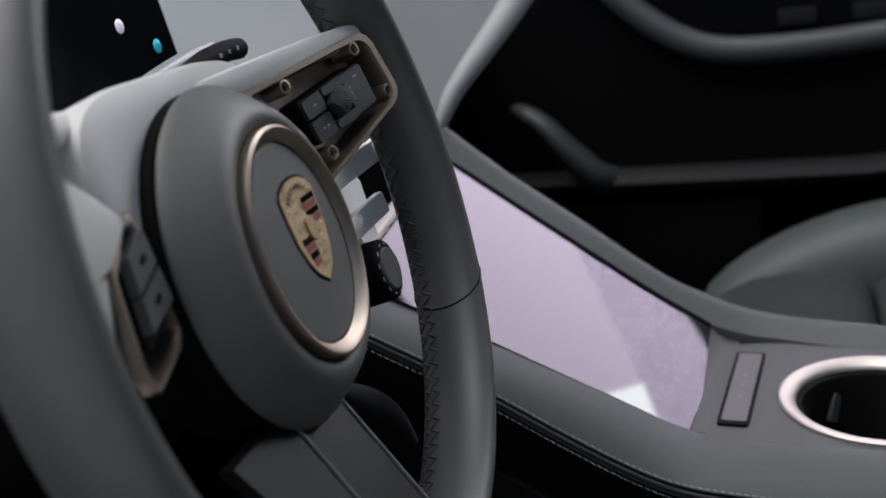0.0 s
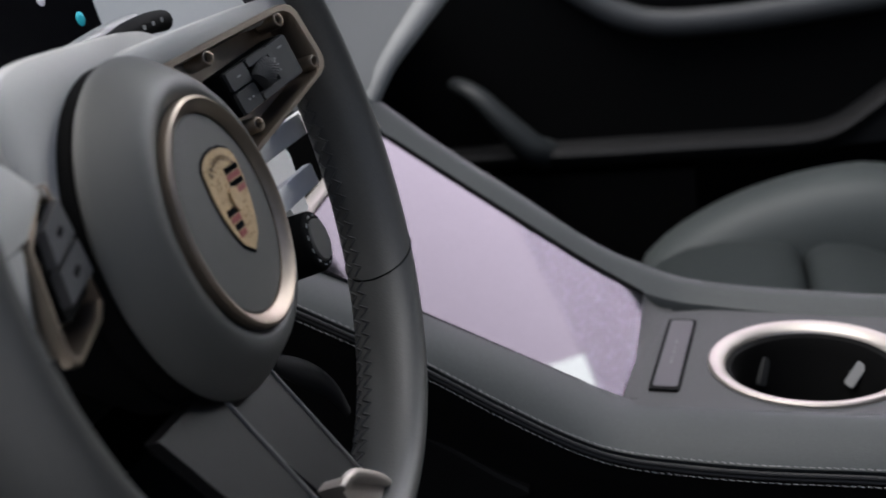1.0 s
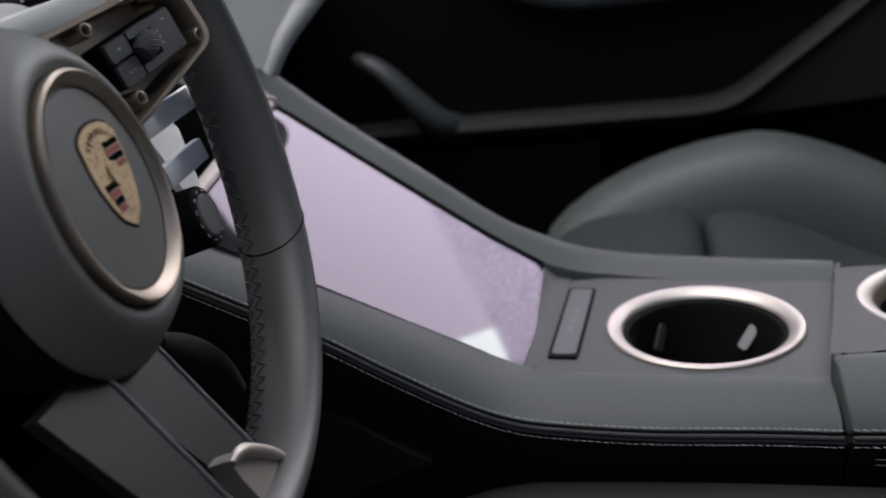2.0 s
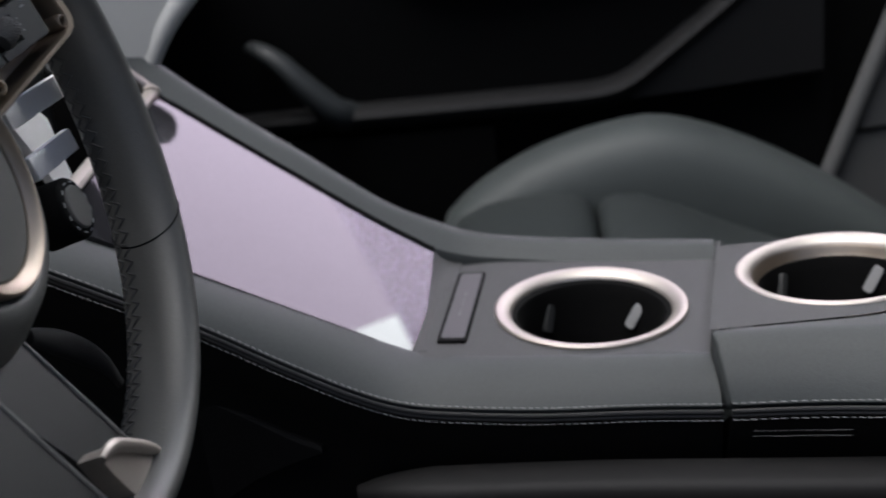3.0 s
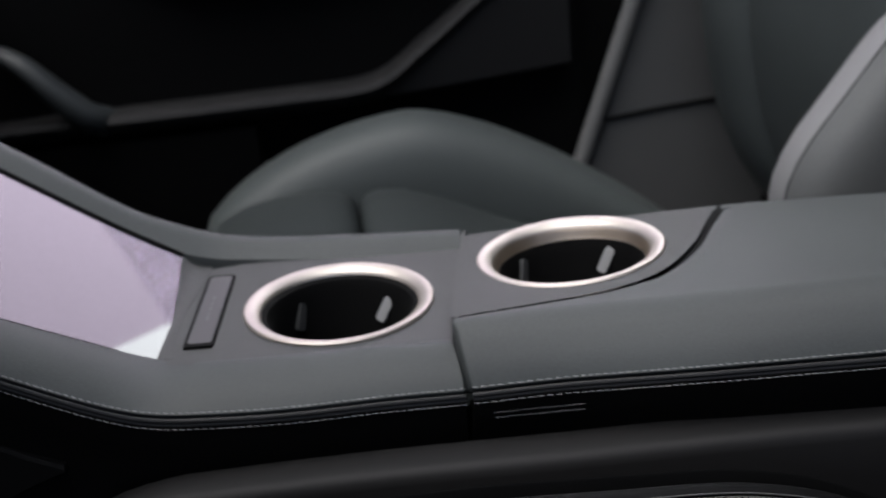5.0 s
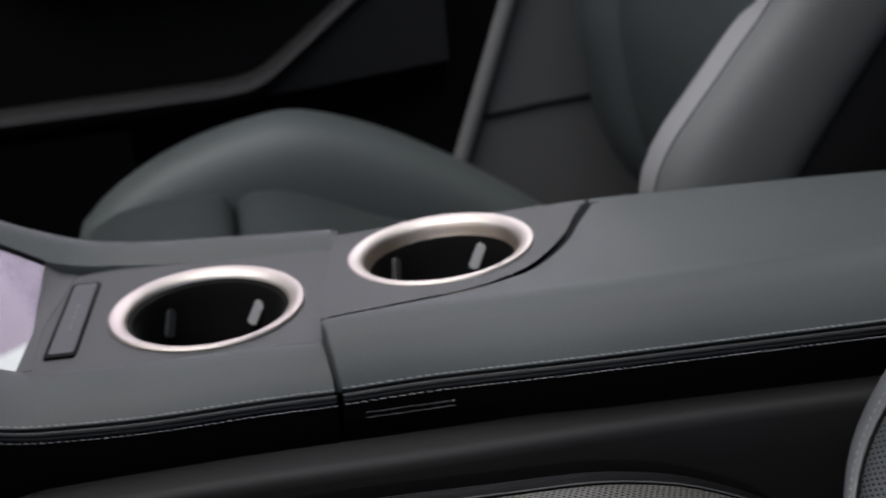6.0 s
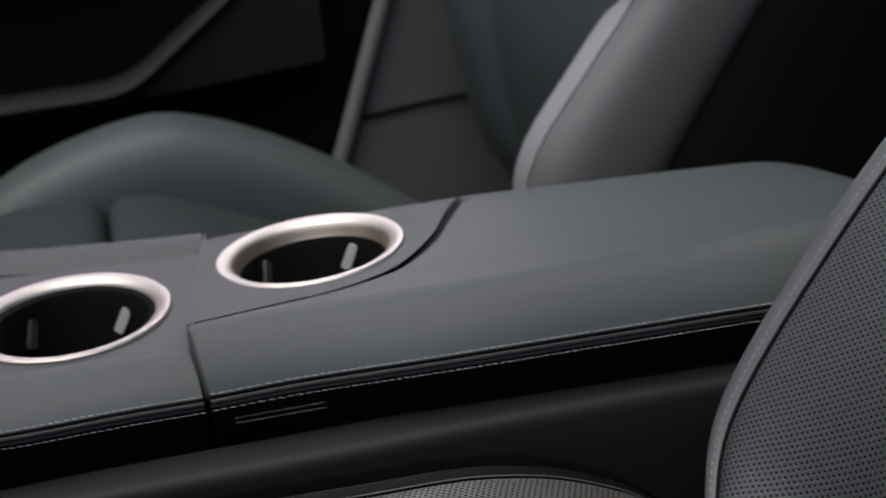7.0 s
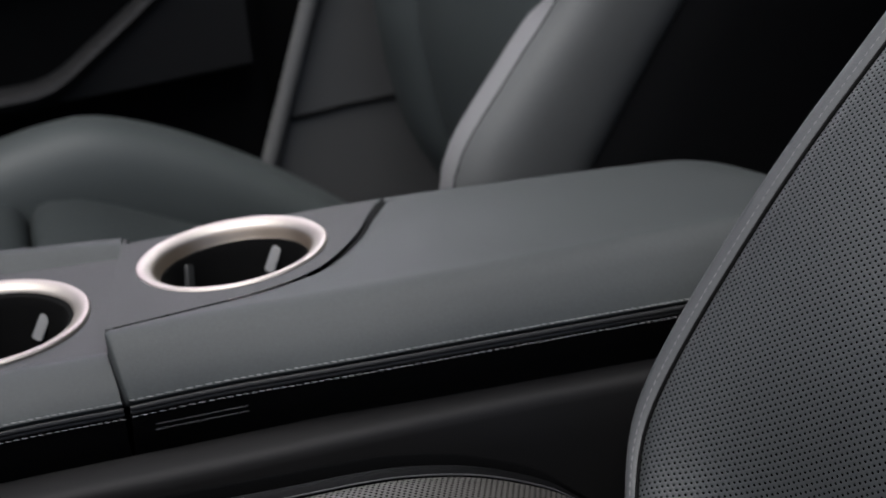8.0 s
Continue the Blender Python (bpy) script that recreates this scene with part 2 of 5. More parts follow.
def plate_with_hole(outline, centre, radius, height, n=96):
    """A sheet within a convex outline, with a round hole; height gives z at (x, y)."""
    bm = bmesh.new()
    cx, cy = centre
    inner, outer = [], []
    for i in range(n):
        a = 2 * math.pi * i / n
        d = (math.cos(a), math.sin(a))
        best = 9.0
        for (x0, y0), (x1, y1) in zip(outline, outline[1:] + outline[:1]):
            ex, ey = x1 - x0, y1 - y0
            det = d[0] * -ey + d[1] * ex
            if abs(det) < 1e-12:
                continue
            t = ((x0 - cx) * -ey + (y0 - cy) * ex) / det
            u = (d[0] * (y0 - cy) - d[1] * (x0 - cx)) / det
            if t > 0 and -1e-6 <= u <= 1 + 1e-6:
                best = min(best, t)
        outer.append((cx + best * d[0], cy + best * d[1]))
        inner.append((cx + radius * d[0], cy + radius * d[1]))
    for x, y in outline:
        a = math.atan2(y - cy, x - cx) % (2 * math.pi)
        i = round(a / (2 * math.pi) * n) % n
        outer[i] = (x, y)
    rows = [[bm.verts.new((x, y, height(x, y))) for x, y in inner]]
    for f in (0.15, 0.5, 1.0):
        rows.append([bm.verts.new((ix + (ox - ix) * f, iy + (oy - iy) * f, height(ix + (ox - ix) * f, iy + (oy - iy) * f))) for (ix, iy), (ox, oy) in zip(inner, outer)])
    for a, b in zip(rows, rows[1:]):
        for i in range(n):
            j = (i + 1) % n
            bm.faces.new((a[i], a[j], b[j], b[i]))
    return bm


def stitches(points, length, gap, radius, offset=(0, 0, 0), slant=0.0):
    """A row of short threads laid along a line."""
    run, total = [0.0], 0.0
    for a, b in zip(points, points[1:]):
        total += (Vector(b) - Vector(a)).length
        run.append(total)

    def at(s):
        for i in range(len(run) - 1):
            if run[i + 1] >= s:
                f = (s - run[i]) / max(1e-9, run[i + 1] - run[i])
                return Vector(points[i]).lerp(Vector(points[i + 1]), f)
        return Vector(points[-1])

    bm = bmesh.new()
    s = 0.0
    while s + length < total:
        a, b = at(s) + Vector(offset), at(s + length) + Vector(offset)
        d = (b - a).normalized()
        side = d.cross(Vector((0, 0, 1))).normalized()
        top = side.cross(d)
        a, b = a - side * slant, b + side * slant
        ends = []
        for p, k in ((a, 0.5), (a.lerp(b, 0.25), 1.0), (a.lerp(b, 0.75), 1.0), (b, 0.5)):
            ends.append([bm.verts.new(p + (side * math.cos(q) + top * math.sin(q)) * radius * k) for q in (0, 1.57, 3.14, 4.71)])
        for u, v in zip(ends, ends[1:]):
            for i in range(4):
                bm.faces.new((u[i], u[(i + 1) % 4], v[(i + 1) % 4], v[i]))
        s += length + gap
    return bm


# ---- the cabin shell ----
# Ground outside is unseen; its pale tone bounces light in through the doorway.
setting("ground", box((-60, -60, -0.42), (60, 60, -0.40)), BOUNCE_GROUND, "unseen ground outside the car, made pale to bounce light in", "ground")
setting("floor", box((-0.80, -1.9, 0.16), (0.74, 0.90, 0.20)), CARPET, "black carpeted cabin floor", "floor")
roof = join(box((-0.80, 0.20, 1.24), (0.56, 0.25, 1.28)), box((-0.80, -1.9, 1.24), (0.76, -0.62, 1.28)), box((-0.80, -0.62, 1.24), (-0.66, 0.20, 1.28)), box((0.54, -0.62, 1.24), (0.60, 0.20, 1.28)))
setting("ceiling", roof, HEADLINER, "grey cloth headliner round a wide roof opening", "ceiling")
# Unseen wall, added to darken the low light from the passenger side.
setting("unseen_wall", box((4.2, -14, -0.40), (4.5, 14, 2.15)), ASPHALT_WALL, "unseen dark wall added beside the car to cut low light", "wall")
setting("wall_driver", join(box((-0.84, -1.9, 0.10), (-0.80, -0.60, 0.88)), box((-0.84, -0.60, 0.10), (-0.80, 0.40, 0.36)), box((-0.84, 0.40, 0.10), (-0.80, 0.86, 0.72))), BLACK, "black cabin side round the open driver doorway", "wall")
setting("wall_front", box((-0.84, 0.86, 0.10), (0.76, 0.90, 0.88)), BLACK, "black bulkhead in front of the footwells", "wall")
setting("wall_rear", box((-0.84, -1.94, 0.10), (0.76, -1.90, 1.28)), BLACK, "black rear end of the cabin", "wall")


# ---- centre console ----
def interp(table, y):
    for (a, *p), (b, *q) in zip(table, table[1:]):
        if y <= b:
            f = max(0.0, (y - a) / (b - a))
            return [u + (v - u) * f for u, v in zip(p, q)]
    return list(table[-1][1:])


def curve_of(points, count):
    return spline(points, count)


EDGE = [(-0.067, -0.0728, 0.6168), (-0.0655, -0.02, 0.6185), (-0.063, 0.03, 0.6195), (-0.059, 0.07, 0.6205), (-0.053, 0.096, 0.6212), (-0.051, 0.115, 0.6282), (-0.060, 0.16, 0.6552), (-0.070, 0.21, 0.6850), (-0.083, 0.27, 0.7190), (-0.096, 0.33, 0.7530)]
SEAM = [(-0.0932, -0.0635, 0.6000), (-0.0925, -0.02, 0.6020), (-0.092, 0.03, 0.6035), (-0.090, 0.07, 0.6060), (-0.089, 0.10, 0.6100), (-0.090, 0.125, 0.6200), (-0.093, 0.16, 0.6410), (-0.098, 0.20, 0.6680), (-0.110, 0.26, 0.7060), (-0.125, 0.32, 0.7450)]


def joint_y(x, y0, gap):
    """The slanting joint between console and armrest, across the car."""
    if x > -0.067:
        return -0.0695 - gap - 0.17 * x
    return -0.0581 - gap - (0.15 if gap else 0.07) * (-0.067 - x)


def slant_end(bm, y0, y1, gap, cup, skew=0.0):
    """Bends the end at y0 of a mesh onto the joint; the bend fades out at y1, and leaves the cup's hole round."""
    for v in bm.verts:
        end = y0 + skew * min(1.0, max(0.0, (-0.067 - v.co.x) / 0.026))
        f = min(1.0, max(0.0, (v.co.y - y1) / (end - y1)))
        f = f * f * (3 - 2 * f)
        r = math.hypot(v.co.x - cup[0], v.co.y - cup[1])
        f *= min(1.0, max(0.0, (r - 0.0545) / 0.010))
        v.co.y += f * (joint_y(v.co.x, end, gap) - end)
    return bm


console = thing("centre_console", "sloping grey leather centre console with light stitching", "console", pose(0, 0.1, 0.20))
N = 72
edge, seam = curve_of(EDGE, N), curve_of(SEAM, N)
rings = []
for e, s in zip(edge, seam):
    d = s - e
    rings.append([e + Vector((0.0075, 0, -0.0014)), e + Vector((0.0045, 0, -0.0003)), e + Vector((0.0015, 0, 0.0)), e + d * 0.07 + Vector((0, 0, 0.0007)), e + d * 0.18 + Vector((-0.0002, 0, 0.0016)), e + d * 0.35 + Vector((-0.0006, 0, 0.0024)), e + d * 0.55 + Vector((-0.0008, 0, 0.0024)), e + d * 0.78 + Vector((-0.0008, 0, 0.0018)),
                  s + Vector((0.001, 0, 0.0005)), s + Vector((0.003, 0, -0.004)), s + Vector((0.012, 0, -0.012)), e + Vector((0.010, 0, -0.014))])
part("near_bolster", base(console, slant_end(loft(rings), -0.0728, -0.028, 0.0, (0.0, 0.0), 0.0093)), LEATHER, console)
# piping between the two seams, and the black flank below
def trimmed_seam(parent, seam, edge, y0, y1, gap):
    """Twin piping with a stitched row above and below, on the line where the pad meets the flank."""
    for k, o in enumerate((-0.0022, -0.0046)):
        line = tube([s + Vector((-0.0004 + 0.0004 * k, 0, o)) for s in seam], 0.0013, 8)
        part("piping", base(parent, slant_end(line, y0, y1, gap, (9, 9))), PIPING, parent, "dark leather piping")
    upper = []
    for s, e in zip(seam, edge):
        d = (s - e).normalized()
        upper.append(s - d * 0.0016 + Vector((d.z, 0, -d.x)).normalized() * 0.0011)
    lower = [s + Vector((-0.0010, 0, -0.0068)) for s in seam]
    for row in (upper, lower):
        line = stitches(row, 0.0028, 0.0010, 0.00022, slant=0.00040)
        part("stitching", base(parent, slant_end(line, y0, y1, gap, (9, 9))), THREAD, parent, "light grey thread stitching")


trimmed_seam(console, seam, edge, -0.0635, -0.02, 0.0)
flank = [[s + Vector((0.001, 0, -0.0045)), s + Vector((0.0004, 0, -0.009)), s + Vector((0.004, 0, -0.025)), s + Vector((0.010, 0, -0.06)), Vector((s.x + 0.01, s.y, 0.21)), Vector((s.x + 0.04, s.y, 0.21)), s + Vector((0.04, 0, -0.03))] for s in seam]
part("flank", base(console, slant_end(loft(flank), -0.0635, -0.02, 0.0, (9, 9))), BLACK_LEATHER, console, "black leather console flank")


def front_z(x, y):
    return 0.6195 + 0.018 * x + 0.025 * y


CUP_A, CUP_B, CUP_R = (0.0, 0.0), (0.0, -0.1387), 0.0557
panel_outline = [(0.061, -0.0728), (0.075, 0.0), (0.078, 0.060), (0.073, 0.092), (-0.053, 0.1005), (-0.059, 0.072), (-0.063, 0.03), (-0.0655, -0.02), (-0.0672, -0.0728)]
part("top_panel", base(console, slant_end(plate_with_hole(panel_outline, CUP_A, CUP_R - 0.002, front_z), -0.0728, -0.028, 0.0, (0.0, 0.0))), PANEL, console, "soft grey top panel")
low = [[Vector((x, y, z)) for x, z in ((-0.0885, top), (-0.0900, top - 0.002), (-0.0900, foot + 0.002), (-0.0885, foot), (-0.07, foot), (-0.07, top))] for y, top, foot in ((0.148, 0.589, 0.584), (0.165, 0.598, 0.579), (0.185, 0.611, 0.571), (0.204, 0.6225, 0.560), (0.26, 0.650, 0.52), (0.32, 0.680, 0.48))]
part("lower_side_panel", base(console, loft(low)), LOWER_PANEL, console, "dark grey plastic below the flank", bevel=0.002)
# passenger-side rail, rising beside the display
RAIL = [(0.070, -0.0728, 0.6236), (0.078, -0.02, 0.6265), (0.086, 0.03, 0.6290), (0.092, 0.07, 0.6340), (0.094, 0.10, 0.6450), (0.095, 0.13, 0.6610), (0.103, 0.18, 0.6960), (0.112, 0.23, 0.7300), (0.122, 0.28, 0.7680), (0.134, 0.33, 0.8060), (0.140, 0.350, 0.8200)]
rail = curve_of(RAIL, N)
rings = []
for p in rail:
    k = 0.0052 * min(1.0, max(0.0, (p.y - 0.055) / 0.05))
    rings.append([p + Vector(o) for o in ((-0.012 - k, 0, -0.012 - 0.4 * k), (-0.0112 - k, 0, -0.0068 - 0.4 * k), (-0.0098 - k, 0, -0.0058 - 0.4 * k), (-0.0048, 0, -0.0022), (-0.0005, 0, 0.0010), (0.0040, 0, 0.0026), (0.0085, 0, 0.0022), (0.0120, 0, 0.0002), (0.0145, 0, -0.006), (0.015, 0, -0.015), (0.012, 0, -0.05), (-0.006, 0, -0.05))])
part("far_rail", base(console, slant_end(loft(rings), -0.0728, -0.028, 0.0, (0.0, 0.0))), LEATHER, console)
flank = [[p + Vector((0.008, 0, -0.03)), p + Vector((0.006, 0, -0.1)), Vector((p.x, p.y, 0.21)), Vector((p.x - 0.03, p.y, 0.21)), p + Vector((-0.02, 0, -0.05))] for p in rail]
part("flank", base(console, loft(flank)), BLACK_LEATHER, console, "black leather console flank")


# display: thick glass with a dark frame
bm = bmesh.new()
rows = []
for k in range(15):
    y = 0.0965 + (0.268 - 0.0965) * k / 14
    nx, nz = interp([(q.y, q.x, q.z) for q in edge], y)
    fx, fz = interp([(q.y, q.x, q.z) for q in rail], y)
    a, b_ = Vector((nx + 0.005, y, nz - 0.0015)), Vector((fx - 0.0162, y, fz - 0.0086))
    if y < 0.130:
        n1, n2 = interp([(q.y, q.x, q.z) for q in edge], 0.130), interp([(q.y, q.x, q.z) for q in edge], 0.200)
        f1, f2 = interp([(q.y, q.x, q.z) for q in rail], 0.135), interp([(q.y, q.x, q.z) for q in rail], 0.200)
        a.z = n1[1] - 0.0015 + (n2[1] - n1[1]) / 0.070 * (y - 0.130)
        b_.z = f1[1] - 0.0086 + (f2[1] - f1[1]) / 0.065 * (y - 0.135)
    rows.append([a.lerp(b_, j / 6) for j in range(7)])
# the glass is flat: one plane through its middle
mid, tilt = Vector((0.0146, 0.1663, 0.6693)), Vector((-0.1191, -0.5365, 0.8355))
for r in rows:
    for p in r:
        p.z = mid.z - (tilt.x * (p.x - mid.x) + tilt.y * (p.y - mid.y)) / tilt.z
top = [[bm.verts.new(p) for p in r] for r in rows]
for a, b in zip(top, top[1:]):
    for i in range(6):
        bm.faces.new((a[i], a[i + 1], b[i + 1], b[i]))
ext = bmesh.ops.extrude_face_region(bm, geom=bm.faces[:])
bmesh.ops.translate(bm, verts=[v for v in ext["geom"] if isinstance(v, bmesh.types.BMVert)], vec=(0, 0.003, -0.006))
display = thing("centre_display", "glossy black glass touch display reflecting a bright window", "display", pose(0.01, 0.2, 0.66))
part("glass", base(display, bm), GLASS_BLACK, display)
rings = []
for p in rows[0]:
    low = front_z(p.x, p.y - 0.010) + 0.0004
    high = max(p.z - 0.0003, low + 0.0002)
    run = min(0.017, 0.004 + 1.5 * (high - low))
    fall = [Vector((p.x, p.y - 0.0002 - run * u, low + (high - low) * (1 - u) ** 2.2)) for u in (0.0, 0.12, 0.28, 0.48, 0.72, 1.0)]
    rings.append(fall + [Vector((p.x, p.y - run, low - 0.004)), Vector((p.x, p.y - 0.0002, low - 0.004))])
part("lower_trim", base(display, loft(rings)), PANEL, display, "grey trim lip below the glass")
part("gasket", base(display, tube([r[6] + Vector((0.0006, 0, 0.0008)) for r in rows], 0.0013, 8)), BLACK, display, "black gasket beside the glass")
ends = [rows[-1][0] + Vector((-0.004, 0.004, 0.003)), rows[-1][3] + Vector((0, 0.004, 0.003)), rows[-1][6] + Vector((0.003, 0.004, 0.003))]
part("trim_bar", base(display, tube(spline(ends, 10), 0.0050, 10, 0.7)), CHAMPAGNE, display, "champagne metal trim bar above the glass")
corner = ends[2]
part("trim_corner", base(display, tube(spline([corner + Vector((-0.006, -0.001, 0)), corner + Vector((0.001, 0.003, 0.002)), corner + Vector((-0.003, 0.014, 0.015)), corner + Vector((-0.006, 0.030, 0.034))], 12), lambda t: 0.0058 - 0.003 * t, 10, 0.7)), CHAMPAGNE, display, "champagne metal corner of the trim")


def cup_holder(cx, cy, z, tilt, label, step):
    """Champagne metal ring round a deep black well with spring clips."""
    t = thing("cup_holder", label, "cup holder", Matrix.Translation((cx, cy, z)) @ tilt, group="cup holders in the console")
    R = CUP_R
    ring = [(R, -0.002), (R, 0.0004), (R - 0.0008, 0.0013), (R - 0.0024, 0.0015), (R - 0.0048, 0.0008), (R - 0.0078, -0.0008), (R - 0.0092, -0.0022), (R - 0.0096, -0.0040), (R - 0.006, -0.006)]
    part("ring", lathe(ring, 96, True), CHAMPAGNE, t, "champagne satin metal ring")
    deep = 0.0
    if step:
        deep = 0.0055
        lip = [(R - 0.0094, -0.0030), (R - 0.0104, -0.0046), (R - 0.0112, -0.0080), (R - 0.0120, -0.0094), (R - 0.008, -0.0100)]
        part("inner_ring", lathe(lip, 96, True), BRONZE, t, "darker bronze inner ring")
    well = [(R - 0.0094, -0.0034 - deep), (R - 0.0125, -0.0050 - deep), (R - 0.0150, -0.012 - deep), (R - 0.018, -0.06), (R - 0.024, -0.075), (0.0, -0.076), (0.0, -0.080), (R - 0.012, -0.078), (R - 0.007, -0.02)]
    part("well", lathe(well, 64), BLACK, t, "black moulded well")
    for a in (38, 172, -44):
        m = pose(0, 0, 0, 0, 0, a) @ pose(R - 0.0175, 0, -0.0215, 0, 8, 14)
        clip = slab(rounded(0.017, 0.0060, 0.0018), 0.004, m @ pose(0, 0, 0, 0, -90, 0) @ pose(0, 0, 0, 0, 0, -26))
        # One clip is paler: the light on its face is painted in.
        part("clip", clip, CLIP_LIT if a == -44 else SWITCH, t, "sprung clip in the well", bevel=0.0012)
    return t


tilt_a = Matrix.Rotation(0.025, 4, "X") @ Matrix.Rotation(-0.018, 4, "Y")
tilt_b = Matrix.Rotation(-0.044, 4, "X") @ Matrix.Rotation(0.027, 4, "Y")
cup_holder(*CUP_A, 0.6205, tilt_a, "champagne ringed cup holder in the lower console panel", False)
cup_holder(*CUP_B, 0.6328, tilt_b, "champagne ringed cup holder in the armrest front panel", True)

# slim lidded tray switch in the panel
sw = thing("lighter_switch", "slim glossy grey lettered cover set in the console", "switch", pose(0.0105, 0.0752, 0.6222, 1.4, -1.0, -4.2))
part("surround", slab(rounded(0.0985, 0.0172, 0.003), 0.003, pose(0, 0, 0.0003, 0, 0, 0)), BLACK, sw, "black gap round the cover", bevel=0.0005)
part("cover", slab(rounded(0.0920, 0.0134, 0.0022), 0.003, pose(0.0014, 0, 0.00045)), SWITCH, sw, "smooth dark grey cover", bevel=0.0006)
for k, w in enumerate((0.006, 0.003, 0.005, 0.003, 0.006)):
    part("lettering", box((-0.016 + k * 0.007, -0.0006, 0.0004), (-0.016 + k * 0.007 + w * 0.8, 0.0006, 0.00062)), DIM_PRINT, sw, "small unreadable grey print")
part("latch", box((-0.0500, -0.0078, -0.002), (-0.0462, 0.0078, 0.0011)), BLACK, sw, "black latch slot")


# ---- armrest ----
armrest = thing("armrest", "padded grey leather armrest lid with twin stitched seams", "armrest", pose(-0.03, -0.27, 0.20))
LID_EDGE = [(-0.0735, -0.0745, 0.6310), (-0.080, -0.11, 0.6330), (-0.094, -0.18, 0.6360), (-0.108, -0.25, 0.6390), (-0.120, -0.33, 0.6420), (-0.131, -0.40, 0.6450), (-0.149, -0.525, 0.6450)]
LID_SEAM = [(-0.0985, -0.0735, 0.6030), (-0.106, -0.11, 0.6055), (-0.1225, -0.18, 0.6090), (-0.134, -0.25, 0.6105), (-0.146, -0.33, 0.6115), (-0.156, -0.40, 0.6115), (-0.174, -0.525, 0.6105)]
LID_FAR = [(0.0590, -0.0745, 0.6280), (0.0570, -0.11, 0.6290), (0.0480, -0.18, 0.6310), (0.0380, -0.25, 0.6330), (0.0230, -0.33, 0.6335), (0.0090, -0.40, 0.6340), (-0.0120, -0.525, 0.6320)]
M = 60
le, ls, lf = curve_of(LID_EDGE, M), curve_of(LID_SEAM, M), curve_of(LID_FAR, M)


def seam_arc(k):
    """The line that parts the cup panel from the pad: along the cup, then away across the lid."""
    return curve_of([(-0.0680, -0.0745, 0), (-0.0690, -0.11, 0), (-0.0680, -0.145, 0), (-0.0560, -0.178, 0), (-0.0250, -0.207, 0), (0.0080, -0.226, 0), (0.0370, -0.243, 0), (0.0520, -0.2480, 0)], k)


# flat pad behind the parting line
arc = seam_arc(40)
def edge_x(line, y):
    return interp([(-q.y, q.x) for q in line], -y)[0]


def lid_top(x, y):
    n_, f_ = edge_x(le, y), edge_x(lf, y)
    zn, zf = interp([(-q.y, q.z) for q in le], -y)[0], interp([(-q.y, q.z) for q in lf], -y)[0]
    t = min(1.0, max(0.0, (x - n_) / (f_ - n_)))
    crown = 0.0012 * math.sin(math.pi * t) - 0.009 * max(0.0, (-y - 0.43) / 0.05) ** 2
    return zn + (zf - zn) * t + crown


def arc_x(y):
    """x of the parting line's near leg, or None past its rear."""
    pts = [p for p in arc]
    best = None
    for p, q in zip(pts, pts[1:]):
        if q.y <= y <= p.y and abs(p.y - q.y) > 1e-9:
            f = (y - p.y) / (q.y - p.y)
            best = p.x + (q.x - p.x) * f
    return best


ys = [-0.0778 - 0.4472 * (k / 90) for k in range(91)]
rings = []
for y in ys:
    n_, f_ = edge_x(le, y), edge_x(lf, y)
    zn = interp([(-q.y, q.z) for q in le], -y)[0]
    sx, sz = interp([(-q.y, q.x, q.z) for q in ls], -y)
    a = arc_x(y)
    right = f_ if a is None else min(f_, a - 0.0005 - 0.0058 * max(0.0, (-y - 0.16) / 0.08))
    roll = min(0.007, max(0.0030, (right - n_) * 0.8))
    ring = []
    for j in range(13):
        x = right + (n_ + roll - right) * j / 12
        ring.append(Vector((x, y, lid_top(x, y) + (-0.0012 if a is not None and j == 0 else 0))))
    e, q = Vector((n_, y, lid_top(n_, y))), Vector((sx, y, sz))
    d = q - e
    start, end = ring[-1], e + d * 0.36 + Vector((-0.0008, 0, 0.0024))
    corner = e + Vector((-0.0006, 0, 0.0008))
    for k in range(1, 9):
        f = k / 8
        ring.append(start * (1 - f) ** 2 + corner * (2 * f * (1 - f)) + end * f ** 2)
    ring += [e + d * 0.62 + Vector((-0.0009, 0, 0.0024)),
             e + d * 0.82 + Vector((-0.0008, 0, 0.0016)), q + Vector((0.0008, 0, 0.0006)), q + Vector((0.004, 0, -0.004)), q + Vector((0.02, 0, -0.012)), Vector((right, y, lid_top(right, y) - 0.014))]
    rings.append(ring)
first = rings[0]
mid = sum(first, Vector()) / len(first)
front = []
for back, dy in ((0.0032, 0.0039), (0.0015, 0.0035), (0.0006, 0.0024), (0.0002, 0.0011)):
    front.append([p + (mid - p).normalized() * back + Vector((0, dy, -0.0)) for p in first])
part("pad", base(armrest, slant_end(loft(front + rings), -0.0745, -0.120, 0.0007, CUP_B)), LEATHER, armrest)
# far rounded flank
rings = []
for p in lf:
    drop = 0.009 * max(0.0, (-p.y - 0.43) / 0.05) ** 2
    p = p - Vector((0, 0, drop))
    rings.append([p + Vector(o) for o in ((-0.006, 0, 0.0), (0.0, 0, 0.0), (0.005, 0, -0.0015), (0.0085, 0, -0.005), (0.0105, 0, -0.012), (0.011, 0, -0.03), (0.008, 0, -0.06), (-0.006, 0, -0.05))])
part("pad_far_flank", base(armrest, slant_end(loft(rings), -0.0745, -0.120, 0.0007, CUP_B)), LEATHER, armrest)
